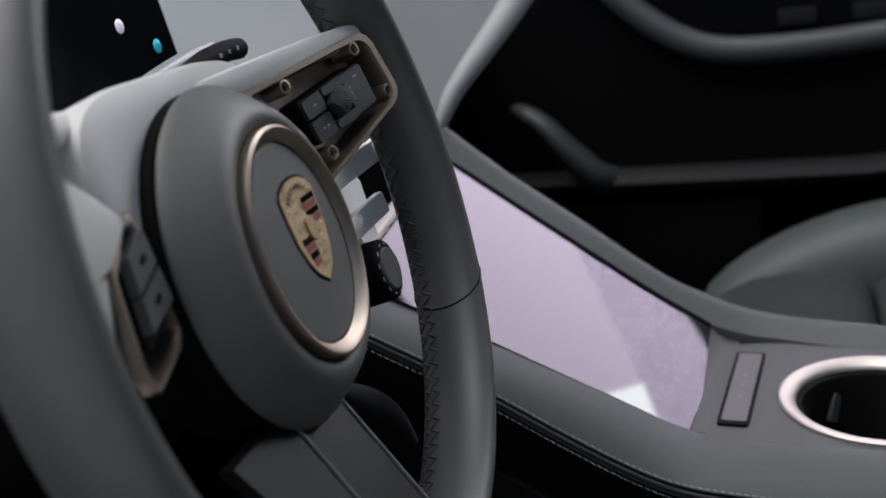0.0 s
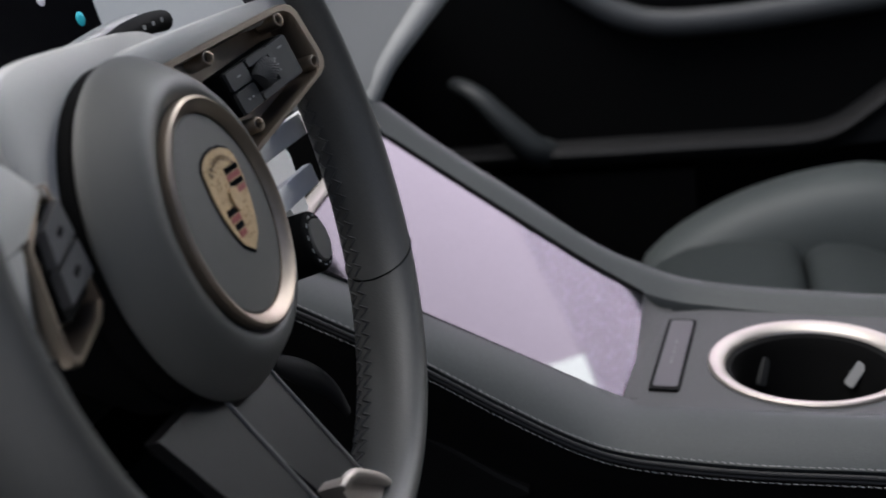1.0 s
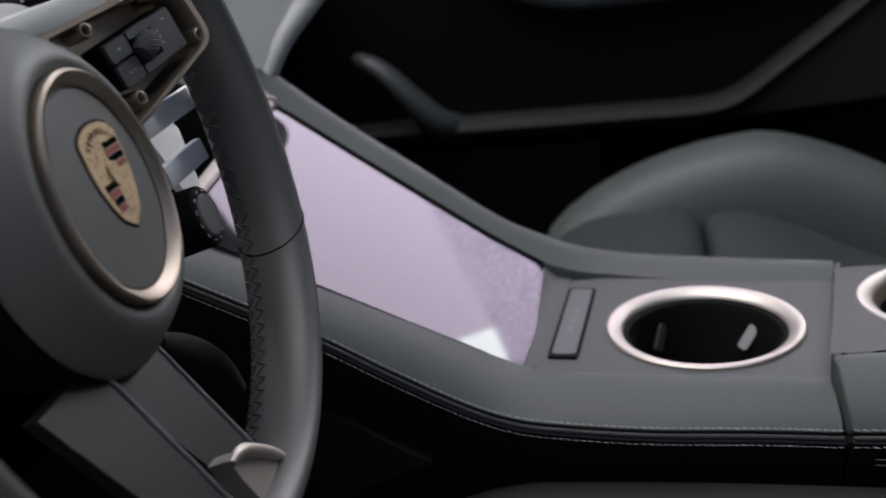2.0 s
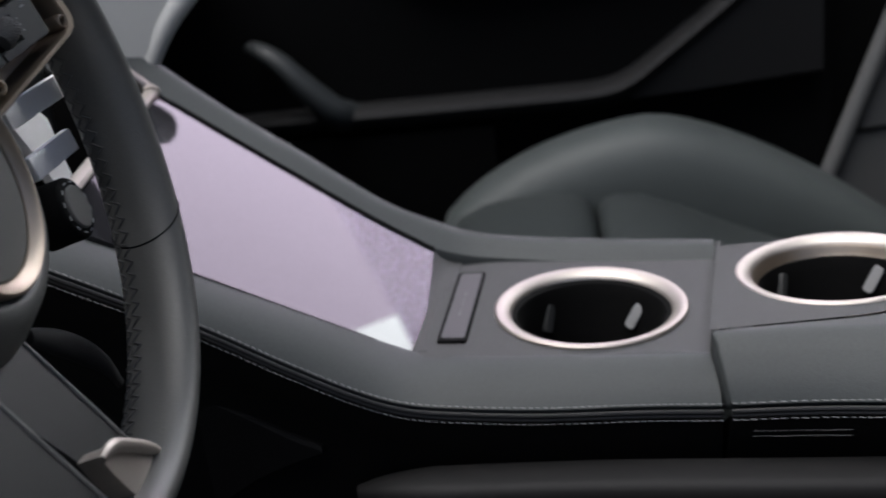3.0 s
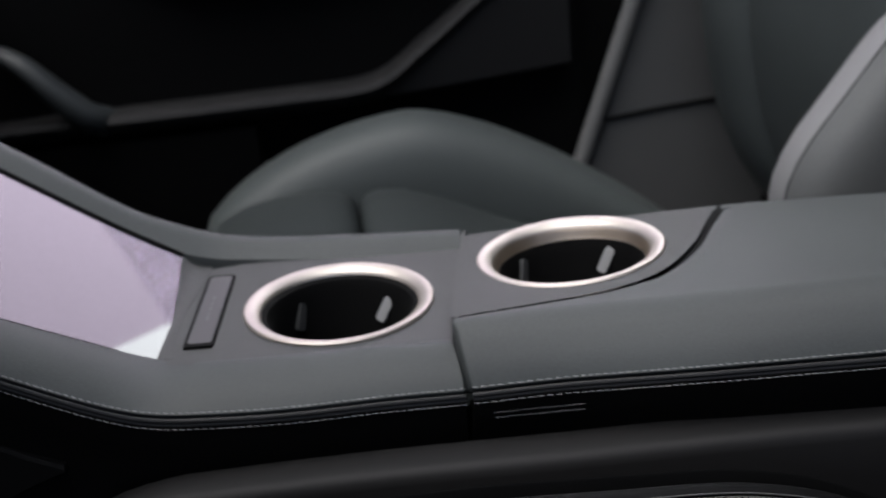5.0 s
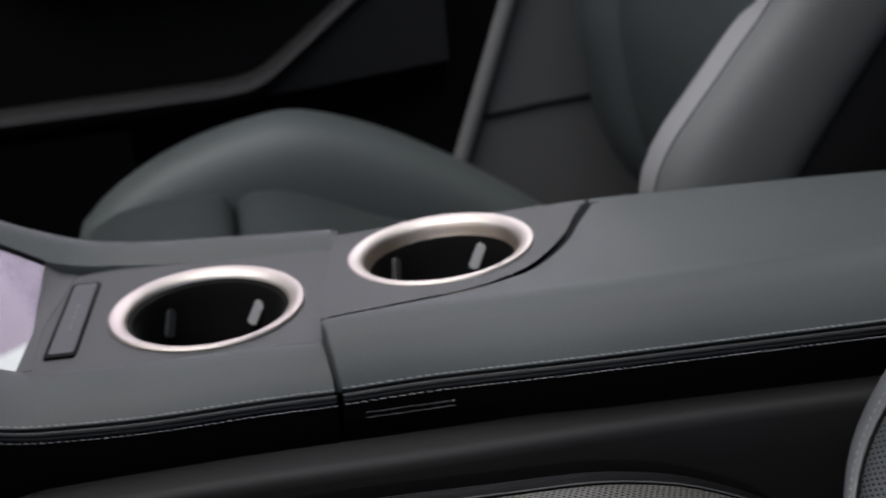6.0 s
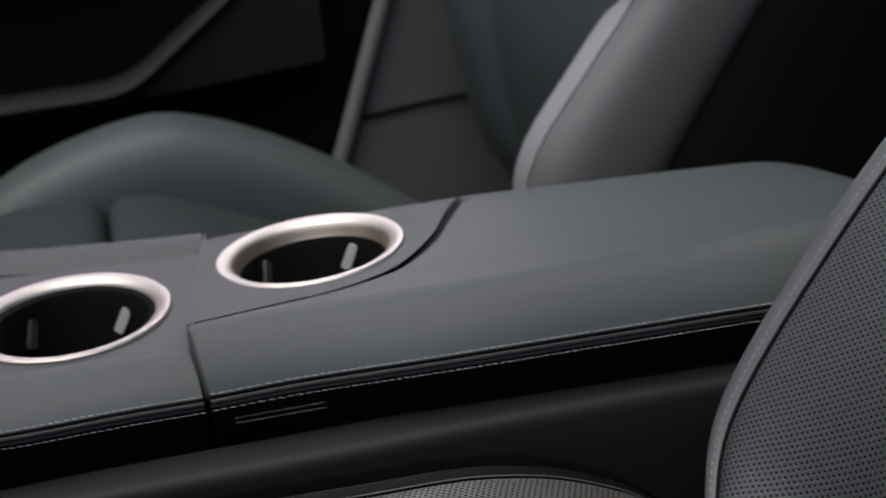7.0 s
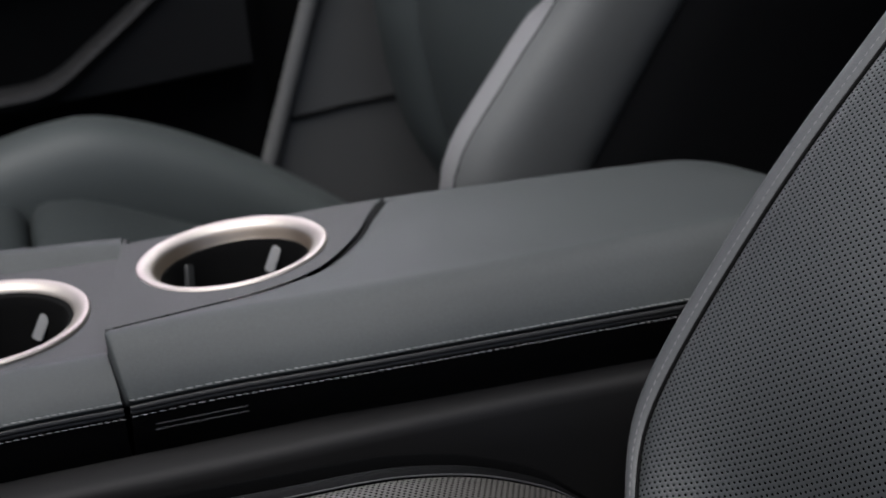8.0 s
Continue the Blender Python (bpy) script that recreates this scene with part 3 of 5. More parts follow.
# cup panel
outline = [(p.x + 0.0008 + 0.0032 * max(0.0, (-p.y - 0.16) / 0.08), p.y + 0.0006) for p in arc if p.x < edge_x(lf, p.y)]
outline += [(edge_x(lf, y), y) for y in (-0.235, -0.20, -0.165, -0.13, -0.10, -0.0752)]
part("cup_panel", base(armrest, slant_end(plate_with_hole(outline, CUP_B, CUP_R - 0.002, lambda x, y: lid_top(x, y) + 0.0002), -0.0745, -0.120, 0.0007, CUP_B)), PANEL, armrest, "soft grey panel round the cup holder")
groove = [Vector((p.x, p.y, lid_top(p.x, p.y) - 0.0042)) for p in arc if p.x < 0.046]
part("parting_groove", base(armrest, tube(groove, lambda t: 0.0014 + 0.0050 * t * t, 8, 0.7)), BLACK, armrest, "dark groove between pad and panel")
# rolled front edge of the cup panel
rings = []
for k in range(25):
    x = -0.0685 + (0.0690 + 0.0685) * k / 24
    z = lid_top(x, -0.0752) + 0.0002
    rings.append([Vector((x, -0.0754 + dy, z + dz)) for dy, dz in ((-0.0010, 0.0), (0.0008, -0.0002), (0.0020, -0.0010), (0.0026, -0.0024), (0.0028, -0.0060), (0.0024, -0.030), (-0.0030, -0.030), (-0.0030, -0.004))])
part("front_lip", base(armrest, slant_end(loft(rings), -0.0728, -0.120, 0.0007, CUP_B)), PANEL, armrest, "rounded front edge of the panel")
trimmed_seam(armrest, ls, le, -0.0735, -0.120, 0.0007)
flank = [[s + Vector((0.001, 0, -0.0045)), s + Vector((0.0004, 0, -0.009)), s + Vector((0.006, 0, -0.025)), s + Vector((0.016, 0, -0.05)), Vector((s.x + 0.02, s.y, 0.21)), Vector((s.x + 0.05, s.y, 0.21)), s + Vector((0.05, 0, -0.04))] for s in ls]
part("flank", base(armrest, slant_end(loft(flank), -0.0735, -0.120, 0.0007, (9, 9))), BLACK_LEATHER, armrest, "black leather armrest flank")
for o in (-0.0140, -0.0170):
    slot = [ls[0].lerp(ls[6], k / 11) + Vector((-0.0004, 0, o)) for k in range(12)]
    part("release_bar", base(armrest, tube(slot, 0.00010, 6)), SEAT_THREAD, armrest, "thin bright line of the release catch")

# lower side trim of the console
TRIM = [(-0.0885, 0.132, 0.572), (-0.0905, 0.100, 0.5745), (-0.0955, 0.0, 0.575), (-0.1050, -0.106, 0.575), (-0.1150, -0.227, 0.575), (-0.1290, -0.340, 0.575), (-0.151, -0.50, 0.574)]
line = curve_of(TRIM, 60)
trim = thing("console_side_trim", "long dark grey plastic trim beside the console", "trim panel", pose(-0.13, -0.1, 0.20))
rings = []
for k, p in enumerate(line):
    f = min(1.0, (k + 0.3) / 4) ** 0.5
    rings.append([p + Vector((x * f, 0, z - 0.010 * (1 - f))) for x, z in ((0.004, -0.012), (0.0025, -0.0012), (0.0, 0.0), (-0.008, 0.0004), (-0.0165, -0.0004), (-0.0200, -0.0018), (-0.0222, -0.0046), (-0.0230, -0.0085), (-0.0236, -0.03), (-0.0215, -0.12), (-0.014, -0.36), (0.004, -0.36))])
part("body", base(trim, loft(rings)), DARK_TRIM, trim)


# ---- steering wheel ----
W_AXES = Matrix(((0.9987, -0.0136, 0.0501, -0.2765), (0.0519, 0.2621, -0.9636, 0.1933), (0.0, 0.9649, 0.2624, 0.7994), (0, 0, 0, 1)))
wheel = thing("steering_wheel", "dark leather steering wheel with bronze ringed round hub", "steering wheel", W_AXES)
RIM_R, RIM_A, RIM_B = 0.1327, 0.0082, 0.0157


def rim_point(a, q, ra=RIM_A, rb=RIM_B):
    r = RIM_R + ra * math.cos(q)
    u, v = r * math.cos(a) - 0.0007, r * math.sin(a) + 0.0085
    return Vector((u, v, rb * math.sin(q) - 0.003 + 0.0142 * u + 0.0319 * v))


bm = bmesh.new()
rows = []
for i in range(144):
    a = 2 * math.pi * i / 144
    rows.append([bm.verts.new(rim_point(a, 2 * math.pi * k / 24)) for k in range(24)])
for i in range(144):
    for k in range(24):
        bm.faces.new((rows[i][k], rows[(i + 1) % 144][k], rows[(i + 1) % 144][(k + 1) % 24], rows[i][(k + 1) % 24]))
rim = part("rim", bm, WHEEL, wheel, "dark grey smooth leather rim")
for a in (-29, 209):
    ring = [rim_point(radians(a + 5.5 * math.cos(2 * math.pi * k / 32) * (1 if a < 0 else -1)), 2 * math.pi * k / 32, RIM_A + 0.0001, RIM_B + 0.0001) for k in range(33)]
    part("joint", tube(ring, 0.00035, 6, up=(0, 0.1, 1)), BLACK, rim, "dark seam across the leather")
# baseball stitch along the inner side
bm = bmesh.new()
STEP = radians(2.9)
for i in range(54):
    a = radians(-92) + STEP * i
    for a0, q0, a1, q1 in ((0.0, 3.50, 0.5, 3.84), (0.5, 3.84, 1.0, 3.50), (0.25, 3.88, 0.75, 4.22), (0.75, 4.22, 1.25, 3.88)):
        ends = []
        for f in (0.0, 0.3, 0.6, 1.0):
            lift = 0.0001 + 0.0003 * math.sin(math.pi * min(1.0, f + 0.15))
            ends.append(rim_point(a + STEP * (a0 + (a1 - a0) * f), q0 + (q1 - q0) * f, RIM_A + lift, RIM_B + lift))
        b = tube(ends, lambda t: 0.00055 * (1 - 0.4 * abs(2 * t - 1) ** 3), 6, 0.8, up=(0.1, 0.2, 1))
        me = bpy.data.meshes.new("t")
        b.to_mesh(me)
        b.free()
        bm.from_mesh(me)
        bpy.data.meshes.remove(me)
tagged(part("stitching", bm, DARK_THREAD, rim, "dark zigzag stitching"), kind="stuff")

HUB_TURN = Vector((0, 0, 1)).rotation_difference(Vector((0.028, -0.012, 1))).to_matrix().to_4x4()


def hub_lathe(profile, n=96, close=False):
    bm = lathe(profile, n, close)
    bm.transform(HUB_TURN)
    return bm


hub = part("airbag_cover", hub_lathe([(0.0, -0.0045), (0.0385, -0.0045), (0.0400, -0.0036), (0.0414, -0.0021), (0.0434, -0.0016), (0.0458, -0.0021), (0.0484, -0.0040), (0.0513, -0.0070), (0.0544, -0.0106), (0.0574, -0.0142), (0.0587, -0.0163), (0.0591, -0.0178), (0.0580, -0.0190), (0.052, -0.0195), (0.0, -0.0195)], 96), HUB, wheel, "smooth dark grey round hub cover")
part("trim_ring", hub_lathe([(0.0395, -0.003), (0.0395, 0.0002), (0.0385, 0.0010), (0.0370, 0.0006), (0.0345, -0.0022), (0.0345, -0.004)], 96, True), BRONZE, wheel, "satin bronze ring")
part("hub_disc", hub_lathe([(0.0, -0.0014), (0.020, -0.0016), (0.0335, -0.0024), (0.0346, -0.0034)], 96), HUB, wheel, "smooth dark grey hub disc")
part("shadow_gap", hub_lathe([(0.0560, -0.0188), (0.0578, -0.0198), (0.0584, -0.0206), (0.0586, -0.0270), (0.03, -0.0300)], 96), BLACK, wheel, "black gap behind the cover")


def crest_outline(s):
    half = [(0.0, 0.0192), (0.0060, 0.0186), (0.0110, 0.0166), (0.0138, 0.0136), (0.0141, 0.0060), (0.0130, -0.0020), (0.0104, -0.0095), (0.0066, -0.0152), (0.0, -0.0192)]
    pts = half + [(-x, y) for x, y in half[-2:0:-1]]
    return [(x * s, y * s) for x, y in pts][::-1]


crest_at = HUB_TURN @ pose(0.0044, 0.0028, -0.0014) @ Matrix.Diagonal((1.02, 0.93, 1, 1))
part("crest_bed", slab(crest_outline(1.055), 0.002, crest_at @ pose(0, 0, 0.00012)), BLACK, wheel, "dark outline round the emblem")
crest = part("crest", slab(crest_outline(1.0), 0.003, crest_at @ pose(0, 0, 0.0006)), GOLD, wheel, "gold shield emblem with red and black fields", bevel=0.0005)
for x0, x1, y0, y1, order in ((0.0012, 0.0124, 0.0012, 0.0118, (1, 0, 1, 0)), (-0.0112, -0.0012, -0.0124, -0.0012, (1, 0, 1, 0))):
    for k in range(4):
        ya, yb = y0 + (y1 - y0) * k / 4, y0 + (y1 - y0) * (k + 0.90) / 4
        shrink = 0.0042 * max(0.0, -ya / 0.012)
        part("field", box((x0 + (shrink if x0 < 0 else 0), ya, 0.0004), (x1, yb, 0.00085), crest_at), RED if order[k] else GLOSS_BLACK, crest, "enamel stripe of the shield")
        part("fillet", box((x0 + (shrink if x0 < 0 else 0), yb, 0.0004), (x1, yb + 0.00025, 0.0010), crest_at), GOLD, crest, "fine gold line between the stripes")
relief = bmesh.new()
for k in range(420):
    x, y = random.uniform(-0.0128, 0.0128), random.uniform(-0.0145, 0.0162)
    if (0.000 < x < 0.0125 and 0.001 < y < 0.011) or (-0.0115 < x < 0.000 and -0.0115 < y < -0.001) or abs(x) > 0.0132 - max(0, -y) * 0.62:
        continue
    r = random.uniform(0.00032, 0.00060)
    m = crest_at @ pose(x, y, 0.0006, 0, 0, random.uniform(0, 180)) @ Matrix.Diagonal((1.5, 0.7, 1, 1))
    apex = relief.verts.new(m @ Vector((0, 0, 0.00042)))
    low_ring = [relief.verts.new(m @ Vector((r * math.cos(q), r * math.sin(q), 0))) for q in [2 * math.pi * v / 7 for v in range(7)]]
    for v in range(7):
        relief.faces.new((low_ring[v], low_ring[(v + 1) % 7], apex))
for k in range(9):
    q_ = radians(142 - 104 * k / 8)
    x, y = 0.0118 * math.cos(q_), 0.0058 + 0.0100 * math.sin(q_)
    b = box((-0.0004, -0.0010, 0.0), (0.0004, 0.0010, 0.0005), crest_at @ pose(x, y, 0.0005, 0, 0, math.degrees(q_) - 90))
    part("raised_bar", b, DARK_BRONZE, crest)
tagged(part("relief", relief, GOLD, crest, "raised gold relief"), kind="stuff")
part("inner_shield", slab(crest_outline(0.24), 0.0008, crest_at @ pose(0.0, 0.0002, 0.0016)), GOLD, crest, "small raised gold shield", bevel=0.0003)
for x, y, w, h in ((-0.0220, -0.0018, 0.0022, 0.0040), (-0.0200, -0.0034, 0.0034, 0.0022), (0.0300, 0.0038, 0.0016, 0.0024), (0.0070, -0.0252, 0.0016, 0.0020), (0.0092, -0.0246, 0.0016, 0.0020), (0.0114, -0.0238, 0.0016, 0.0020), (0.0136, -0.0228, 0.0016, 0.0020)):
    part("embossing", slab(rounded(w, h, 0.0005, 3), 0.001, HUB_TURN @ pose(x, y, -0.0014 - 0.8 * (x * x + y * y), 0, 0, 20)), HUB, wheel, "small embossed mark", bevel=0.0002)

# housing behind the hub and the side spokes
rings = []
for w, a, b_, e in ((-0.0225, 0.056, 0.046, 0.55), (-0.0228, 0.0615, 0.0520, 0.46), (-0.0245, 0.0640, 0.0545, 0.42), (-0.0285, 0.0655, 0.0555, 0.42), (-0.045, 0.0640, 0.0545, 0.45), (-0.062, 0.056, 0.048, 0.5), (-0.070, 0.048, 0.042, 0.6)):
    ring = []
    for k in range(72):
        c_, s_ = math.cos(2 * math.pi * k / 72), math.sin(2 * math.pi * k / 72)
        ring.append(Vector((-0.001 + a * math.copysign(abs(c_) ** e, c_), max(0.004, 0.0125 + b_ * math.copysign(abs(s_) ** e, s_)), w)))
    rings.append(ring)
part("housing", loft(rings), HOUSING, wheel, "light grey moulded hub housing")
part("rear_shell", hub_lathe([(0.030, -0.026), (0.0540, -0.0262), (0.0575, -0.031), (0.056, -0.045), (0.045, -0.062), (0.0, -0.066)], 64), BLACK, wheel, "black shell behind the hub")


def spoke(sections, name):
    rings = []
    for u, vt, vb, wf, wb in sections:
        r = min(0.008, (vt - vb) * 0.25)
        rings.append([Vector((u, y, w)) for y, w in ((vt - r, wf), (vt - r * 0.3, wf - r * 0.3), (vt, wf - r), (vt, wb + r), (vt - r, wb), (vb + r, wb), (vb, wb + r), (vb, wf - r), (vb + r * 0.3, wf - r * 0.3), (vb + r, wf))])
    return part(name, loft(rings), HOUSING, wheel, "grey moulded spoke")


spoke([(-0.050, 0.0200, 0.004, -0.0270, -0.050), (-0.066, 0.0285, 0.002, -0.0250, -0.046), (-0.083, 0.0400, -0.004, -0.0225, -0.042), (-0.105, 0.0500, -0.010, -0.0190, -0.034), (-0.126, 0.0500, -0.010, -0.0130, -0.022)], "left_spoke")
# face plate of the left spoke: an upper facet and a lower one that leans back
rings = []
for u, vt, w in ((-0.0630, 0.0308, -0.0178), (-0.0646, 0.0318, -0.0172), (-0.0690, 0.0360, -0.0168), (-0.0747, 0.0411, -0.0162), (-0.0820, 0.0465, -0.0156), (-0.0897, 0.0519, -0.0148), (-0.105, 0.0560, -0.0128), (-0.124, 0.0560, -0.0098)):
    low = max(0.0215, 0.0206 + (u + 0.0858) * 0.528)
    rings.append([Vector((u, v, w - 0.001 + d)) for v, d in ((vt - 0.001, -0.012), (vt, -0.0015), (vt - 0.0004, -0.0005), (vt - 0.0014, 0.0), (low + 0.0006, 0.0), (low, -0.0004), (low - 0.0002, -0.012))])
part("spoke_plate", loft(rings), HOUSING, wheel, "grey face plate of the spoke")
rings = []
for v, d in ((0.0212, -0.003), (0.0212, -0.0002), (0.0204, -0.0004), (0.010, -0.0028), (0.0, -0.0055), (-0.012, -0.0085), (-0.0124, -0.016)):
    edge_u = -0.0862 - (0.0206 - v) * 0.177
    rings.append([Vector((edge_u + (-0.124 - edge_u) * k / 6, v, -0.0162 + 0.0055 * k / 6 + d)) for k in range(7)] + [Vector((-0.124, v, -0.030)), Vector((edge_u, v, -0.030))])
part("spoke_plate_foot", loft(rings), HOUSING, wheel, "grey lower facet of the spoke plate")
part("spoke_brace", tube(spline([(-0.050, 0.060, -0.036), (-0.078, 0.0610, -0.032), (-0.104, 0.0600, -0.024), (-0.124, 0.0580, -0.014)], 12), 0.0065, 12, 1.2), HOUSING, wheel, "dark grey upper brace of the spoke")
spoke([(0.030, 0.0560, -0.004, -0.030, -0.058), (0.050, 0.0540, 0.008, -0.0270, -0.052), (0.070, 0.0540, 0.014, -0.0230, -0.048), (0.095, 0.0540, 0.018, -0.0150, -0.038), (0.116, 0.0540, 0.022, -0.0070, -0.026), (0.124, 0.0570, 0.026, -0.0020, -0.018)], "right_spoke")


spoke([(-0.040, 0.0590, 0.0490, -0.0320, -0.052), (0.000, 0.0605, 0.0510, -0.0245, -0.046), (0.040, 0.0618, 0.0520, -0.0150, -0.040), (0.080, 0.0625, 0.0525, -0.0045, -0.030), (0.106, 0.0622, 0.0525, 0.0025, -0.020), (0.122, 0.0605, 0.0510, 0.0045, -0.014)], "spoke_bar")


def spoke_frame(m, label, shape, bosses=()):
    """Bronze frame with four screw bosses round a pad of black keys."""
    out, inn = shape, [(x * 0.90, y * 0.89) for x, y in shape]
    bm = bmesh.new()
    zs = [[bm.verts.new((x, y, z)) for x, y in pts] for pts, z in ((out, -0.0100 if bosses else -0.0035), (out, -0.0006), ([(x * 0.985, y * 0.97) for x, y in out], 0.0), (inn, 0.0), ([(x * 0.98, y * 0.97) for x, y in inn], -0.0015), ([(x * 0.94, y * 0.90) for x, y in inn], -0.0145))]
    for a, b in zip(zs, zs[1:]):
        for i in range(len(a)):
            j = (i + 1) % len(a)
            bm.faces.new((a[i], a[j], b[j], b[i]))
    bm.transform(m)
    fr = part("spoke_frame", bm, BRONZE, wheel, label)
    part("frame_floor", slab([(x * 0.95, y * 0.92) for x, y in inn], 0.002, m @ pose(0, 0, -0.0135)), BRONZE if bosses else BLACK, fr, "deep floor of the frame")
    for bx, by in bosses:
        b = lathe([(0.0, -0.0060), (0.0014, -0.0060), (0.0017, -0.0004), (0.0021, 0.0003), (0.0027, 0.0002), (0.0031, -0.0008), (0.0033, -0.0100)], 24)
        b.transform(m @ pose(bx, by, -0.0010))
        boss = part("screw_boss", b, BRONZE, fr, "bronze screw boss")
        b = lathe([(0.0, -0.0022), (0.0015, -0.0022), (0.0016, -0.0030)], 16)
        b.transform(m @ pose(bx, by, -0.0010))
        part("screw", b, BLACK, boss, "dark screw socket")
    return fr


FRAME_AT = (0.0765, 0.0345, -0.0016)
u_dir = Vector((0.0740, 0.008, 0.0265)).normalized()
v_dir = Vector((0.0, 1.0, 0.0))
v_dir = (v_dir - u_dir * v_dir.dot(u_dir)).normalized()
w_dir = u_dir.cross(v_dir)
RIGHT_FRAME = Matrix(((u_dir.x, v_dir.x, w_dir.x, FRAME_AT[0]), (u_dir.y, v_dir.y, w_dir.y, FRAME_AT[1]), (u_dir.z, v_dir.z, w_dir.z, FRAME_AT[2]), (0, 0, 0, 1)))
quad = [(-0.046, 0.0224), (0.0245, 0.0206), (0.0290, 0.0197), (0.0322, 0.0178), (0.0341, 0.0148), (0.0366, -0.0042), (0.0362, -0.0075), (0.0342, -0.0101), (0.0305, -0.0120), (-0.0180, -0.0216), (-0.036, -0.0250), (-0.046, -0.0120)][::-1]
right = spoke_frame(RIGHT_FRAME, "dark bronze frame of the spoke keys", quad, ((-0.0232, 0.0164), (0.0222, 0.0154), (0.0308, -0.0062), (-0.0155, -0.0140)))
kp = RIGHT_FRAME @ pose(0.0012, 0.0006, -0.0020, 0, 0, 2) @ Matrix.Diagonal((0.86, 0.60, 1.0, 1))
part("key_pad", slab(rounded(0.050, 0.030, 0.003), 0.010, kp @ pose(0, 0, -0.0010)), BLACK, right, "black key pad", bevel=0.0008)
for x, y, w, h in ((-0.0165, 0.0078, 0.014, 0.0125), (-0.0165, -0.0072, 0.014, 0.0140), (0.0155, 0.0, 0.016, 0.0275), (0.0, 0.0115, 0.016, 0.0055), (0.0, -0.0115, 0.016, 0.0055)):
    part("key", slab(rounded(w, h, 0.0016), 0.004, kp @ pose(x, y, 0.0008)), SWITCH, right, "dark grey key", bevel=0.0006)
rows = [(0.0047 - 0.0010 * abs(k / 14 - 1) ** 3, -0.0050 + 0.0100 * k / 28) for k in range(29)]
b = lathe([(0.0, -0.0050)] + rows + [(0.0, 0.0050)], 120)
for v in b.verts:
    r, a = math.hypot(v.co.x, v.co.y), math.atan2(v.co.y, v.co.x)
    if r > 0.003:
        k = 1 + 0.12 * abs(math.sin(10 * a + v.co.z * 2100)) * abs(math.sin(10 * a - v.co.z * 2100))
        v.co.x, v.co.y = v.co.x * k, v.co.y * k
b.transform(RIGHT_FRAME @ pose(0.0012, 0.0008, -0.0018, 0, 90, 24))
part("scroll_wheel", b, SWITCH, right, "knurled dark scroll wheel")
for x, y, w in ((-0.0165, 0.0080, 0.004), (-0.0175, -0.0075, 0.002), (-0.0145, -0.0075, 0.002), (0.0165, 0.0085, 0.005), (0.010, 0.004, 0.0014), (0.010, 0.0, 0.0014), (0.010, -0.004, 0.0014)):
    part("key_mark", box((x - w * 0.3, y - 0.0005, 0.0008), (x + w * 0.3, y + 0.0005, 0.0011), kp), GREY_PRINT, right, "small grey key symbol")

u2 = Vector((0.0275, 0.0, -0.0035)).normalized()
v2 = Vector((0, 1, 0))
w2 = u2.cross(v2)
LEFT_FRAME = Matrix(((u2.x, v2.x, w2.x, -0.0750), (u2.y, v2.y, w2.y, 0.0100), (u2.z, v2.z, w2.z, -0.0172), (0, 0, 0, 1)))
six = [(0.0150, 0.0235), (0.0085, 0.0230), (-0.0086, 0.0110), (-0.0098, 0.0070), (-0.0155, -0.0160), (-0.0150, -0.0205), (-0.0110, -0.0222), (0.0095, -0.0170), (0.0150, -0.0130)][::-1]
left = spoke_frame(LEFT_FRAME, "dark bronze frame of the spoke keys", six)
kp = LEFT_FRAME @ pose(0.001, 0.001, 0.0)
part("key_pad", slab([(x * 0.66, y * 0.66) for x, y in six], 0.010, kp @ pose(0.002, 0.002, -0.001)), BLACK, left, "black key pad", bevel=0.0006)
for pts in ([(-0.0030, 0.0110), (0.0110, 0.0165), (0.0110, 0.0060), (-0.0062, 0.0010)], [(-0.0062, -0.0005), (0.0110, 0.0045), (0.0110, -0.0055), (-0.0082, -0.0095)]):
    key = part("key", slab(pts[::-1], 0.005, kp @ pose(0.001, 0.001, 0.0022)), SATIN_GREY, left, "grey raised key", bevel=0.0012)
    cx, cy = sum(p[0] for p in pts) / 4, sum(p[1] for p in pts) / 4
    part("key_mark", slab(rounded(0.0042, 0.0016, 0.0006, 3), 0.0005, kp @ pose(cx + 0.001, cy + 0.001, 0.0026, 0, 0, 24)), GLOSS_BLACK, key, "dark key symbol")

# lower twin spoke with a bronze foot
for u0, u1, dw in ((-0.024, 0.0145, -0.005), (-0.064, -0.0262, 0.0)):
    a = [Vector((u0, -0.046, -0.021 + dw)), Vector((u1, -0.046, -0.021 + dw)), Vector((u1 + 0.004, -0.122, 0.003 + dw)), Vector((u0 + 0.02, -0.126, 0.004 + dw))]
    back = [p + Vector((0.001, 0.0, -0.006)) for p in a]
    bm = loft([a, back])
    plate = part("lower_spoke", bm, SPOKE, wheel, "satin dark grey lower spoke", bevel=0.0014)
    part("edge_line", tube([a[1] + Vector((0.0004, 0, 0.0002)), a[1].lerp(a[2], 0.5) + Vector((0.0004, 0, 0.0002)), a[2] + Vector((0.0004, 0, 0.0002))], 0.0008, 6), EDGE_GREY, plate, "fine light edge")
shape = [(p.x, p.y) for p in spline([(-0.0165, -0.0955, 0), (-0.0080, -0.0966, 0), (0.0050, -0.1045, 0), (0.0220, -0.1170, 0), (0.0262, -0.1240, 0), (0.0180, -0.1288, 0), (0.0060, -0.1278, 0), (-0.0060, -0.1195, 0), (-0.0135, -0.1050, 0)], 36)]
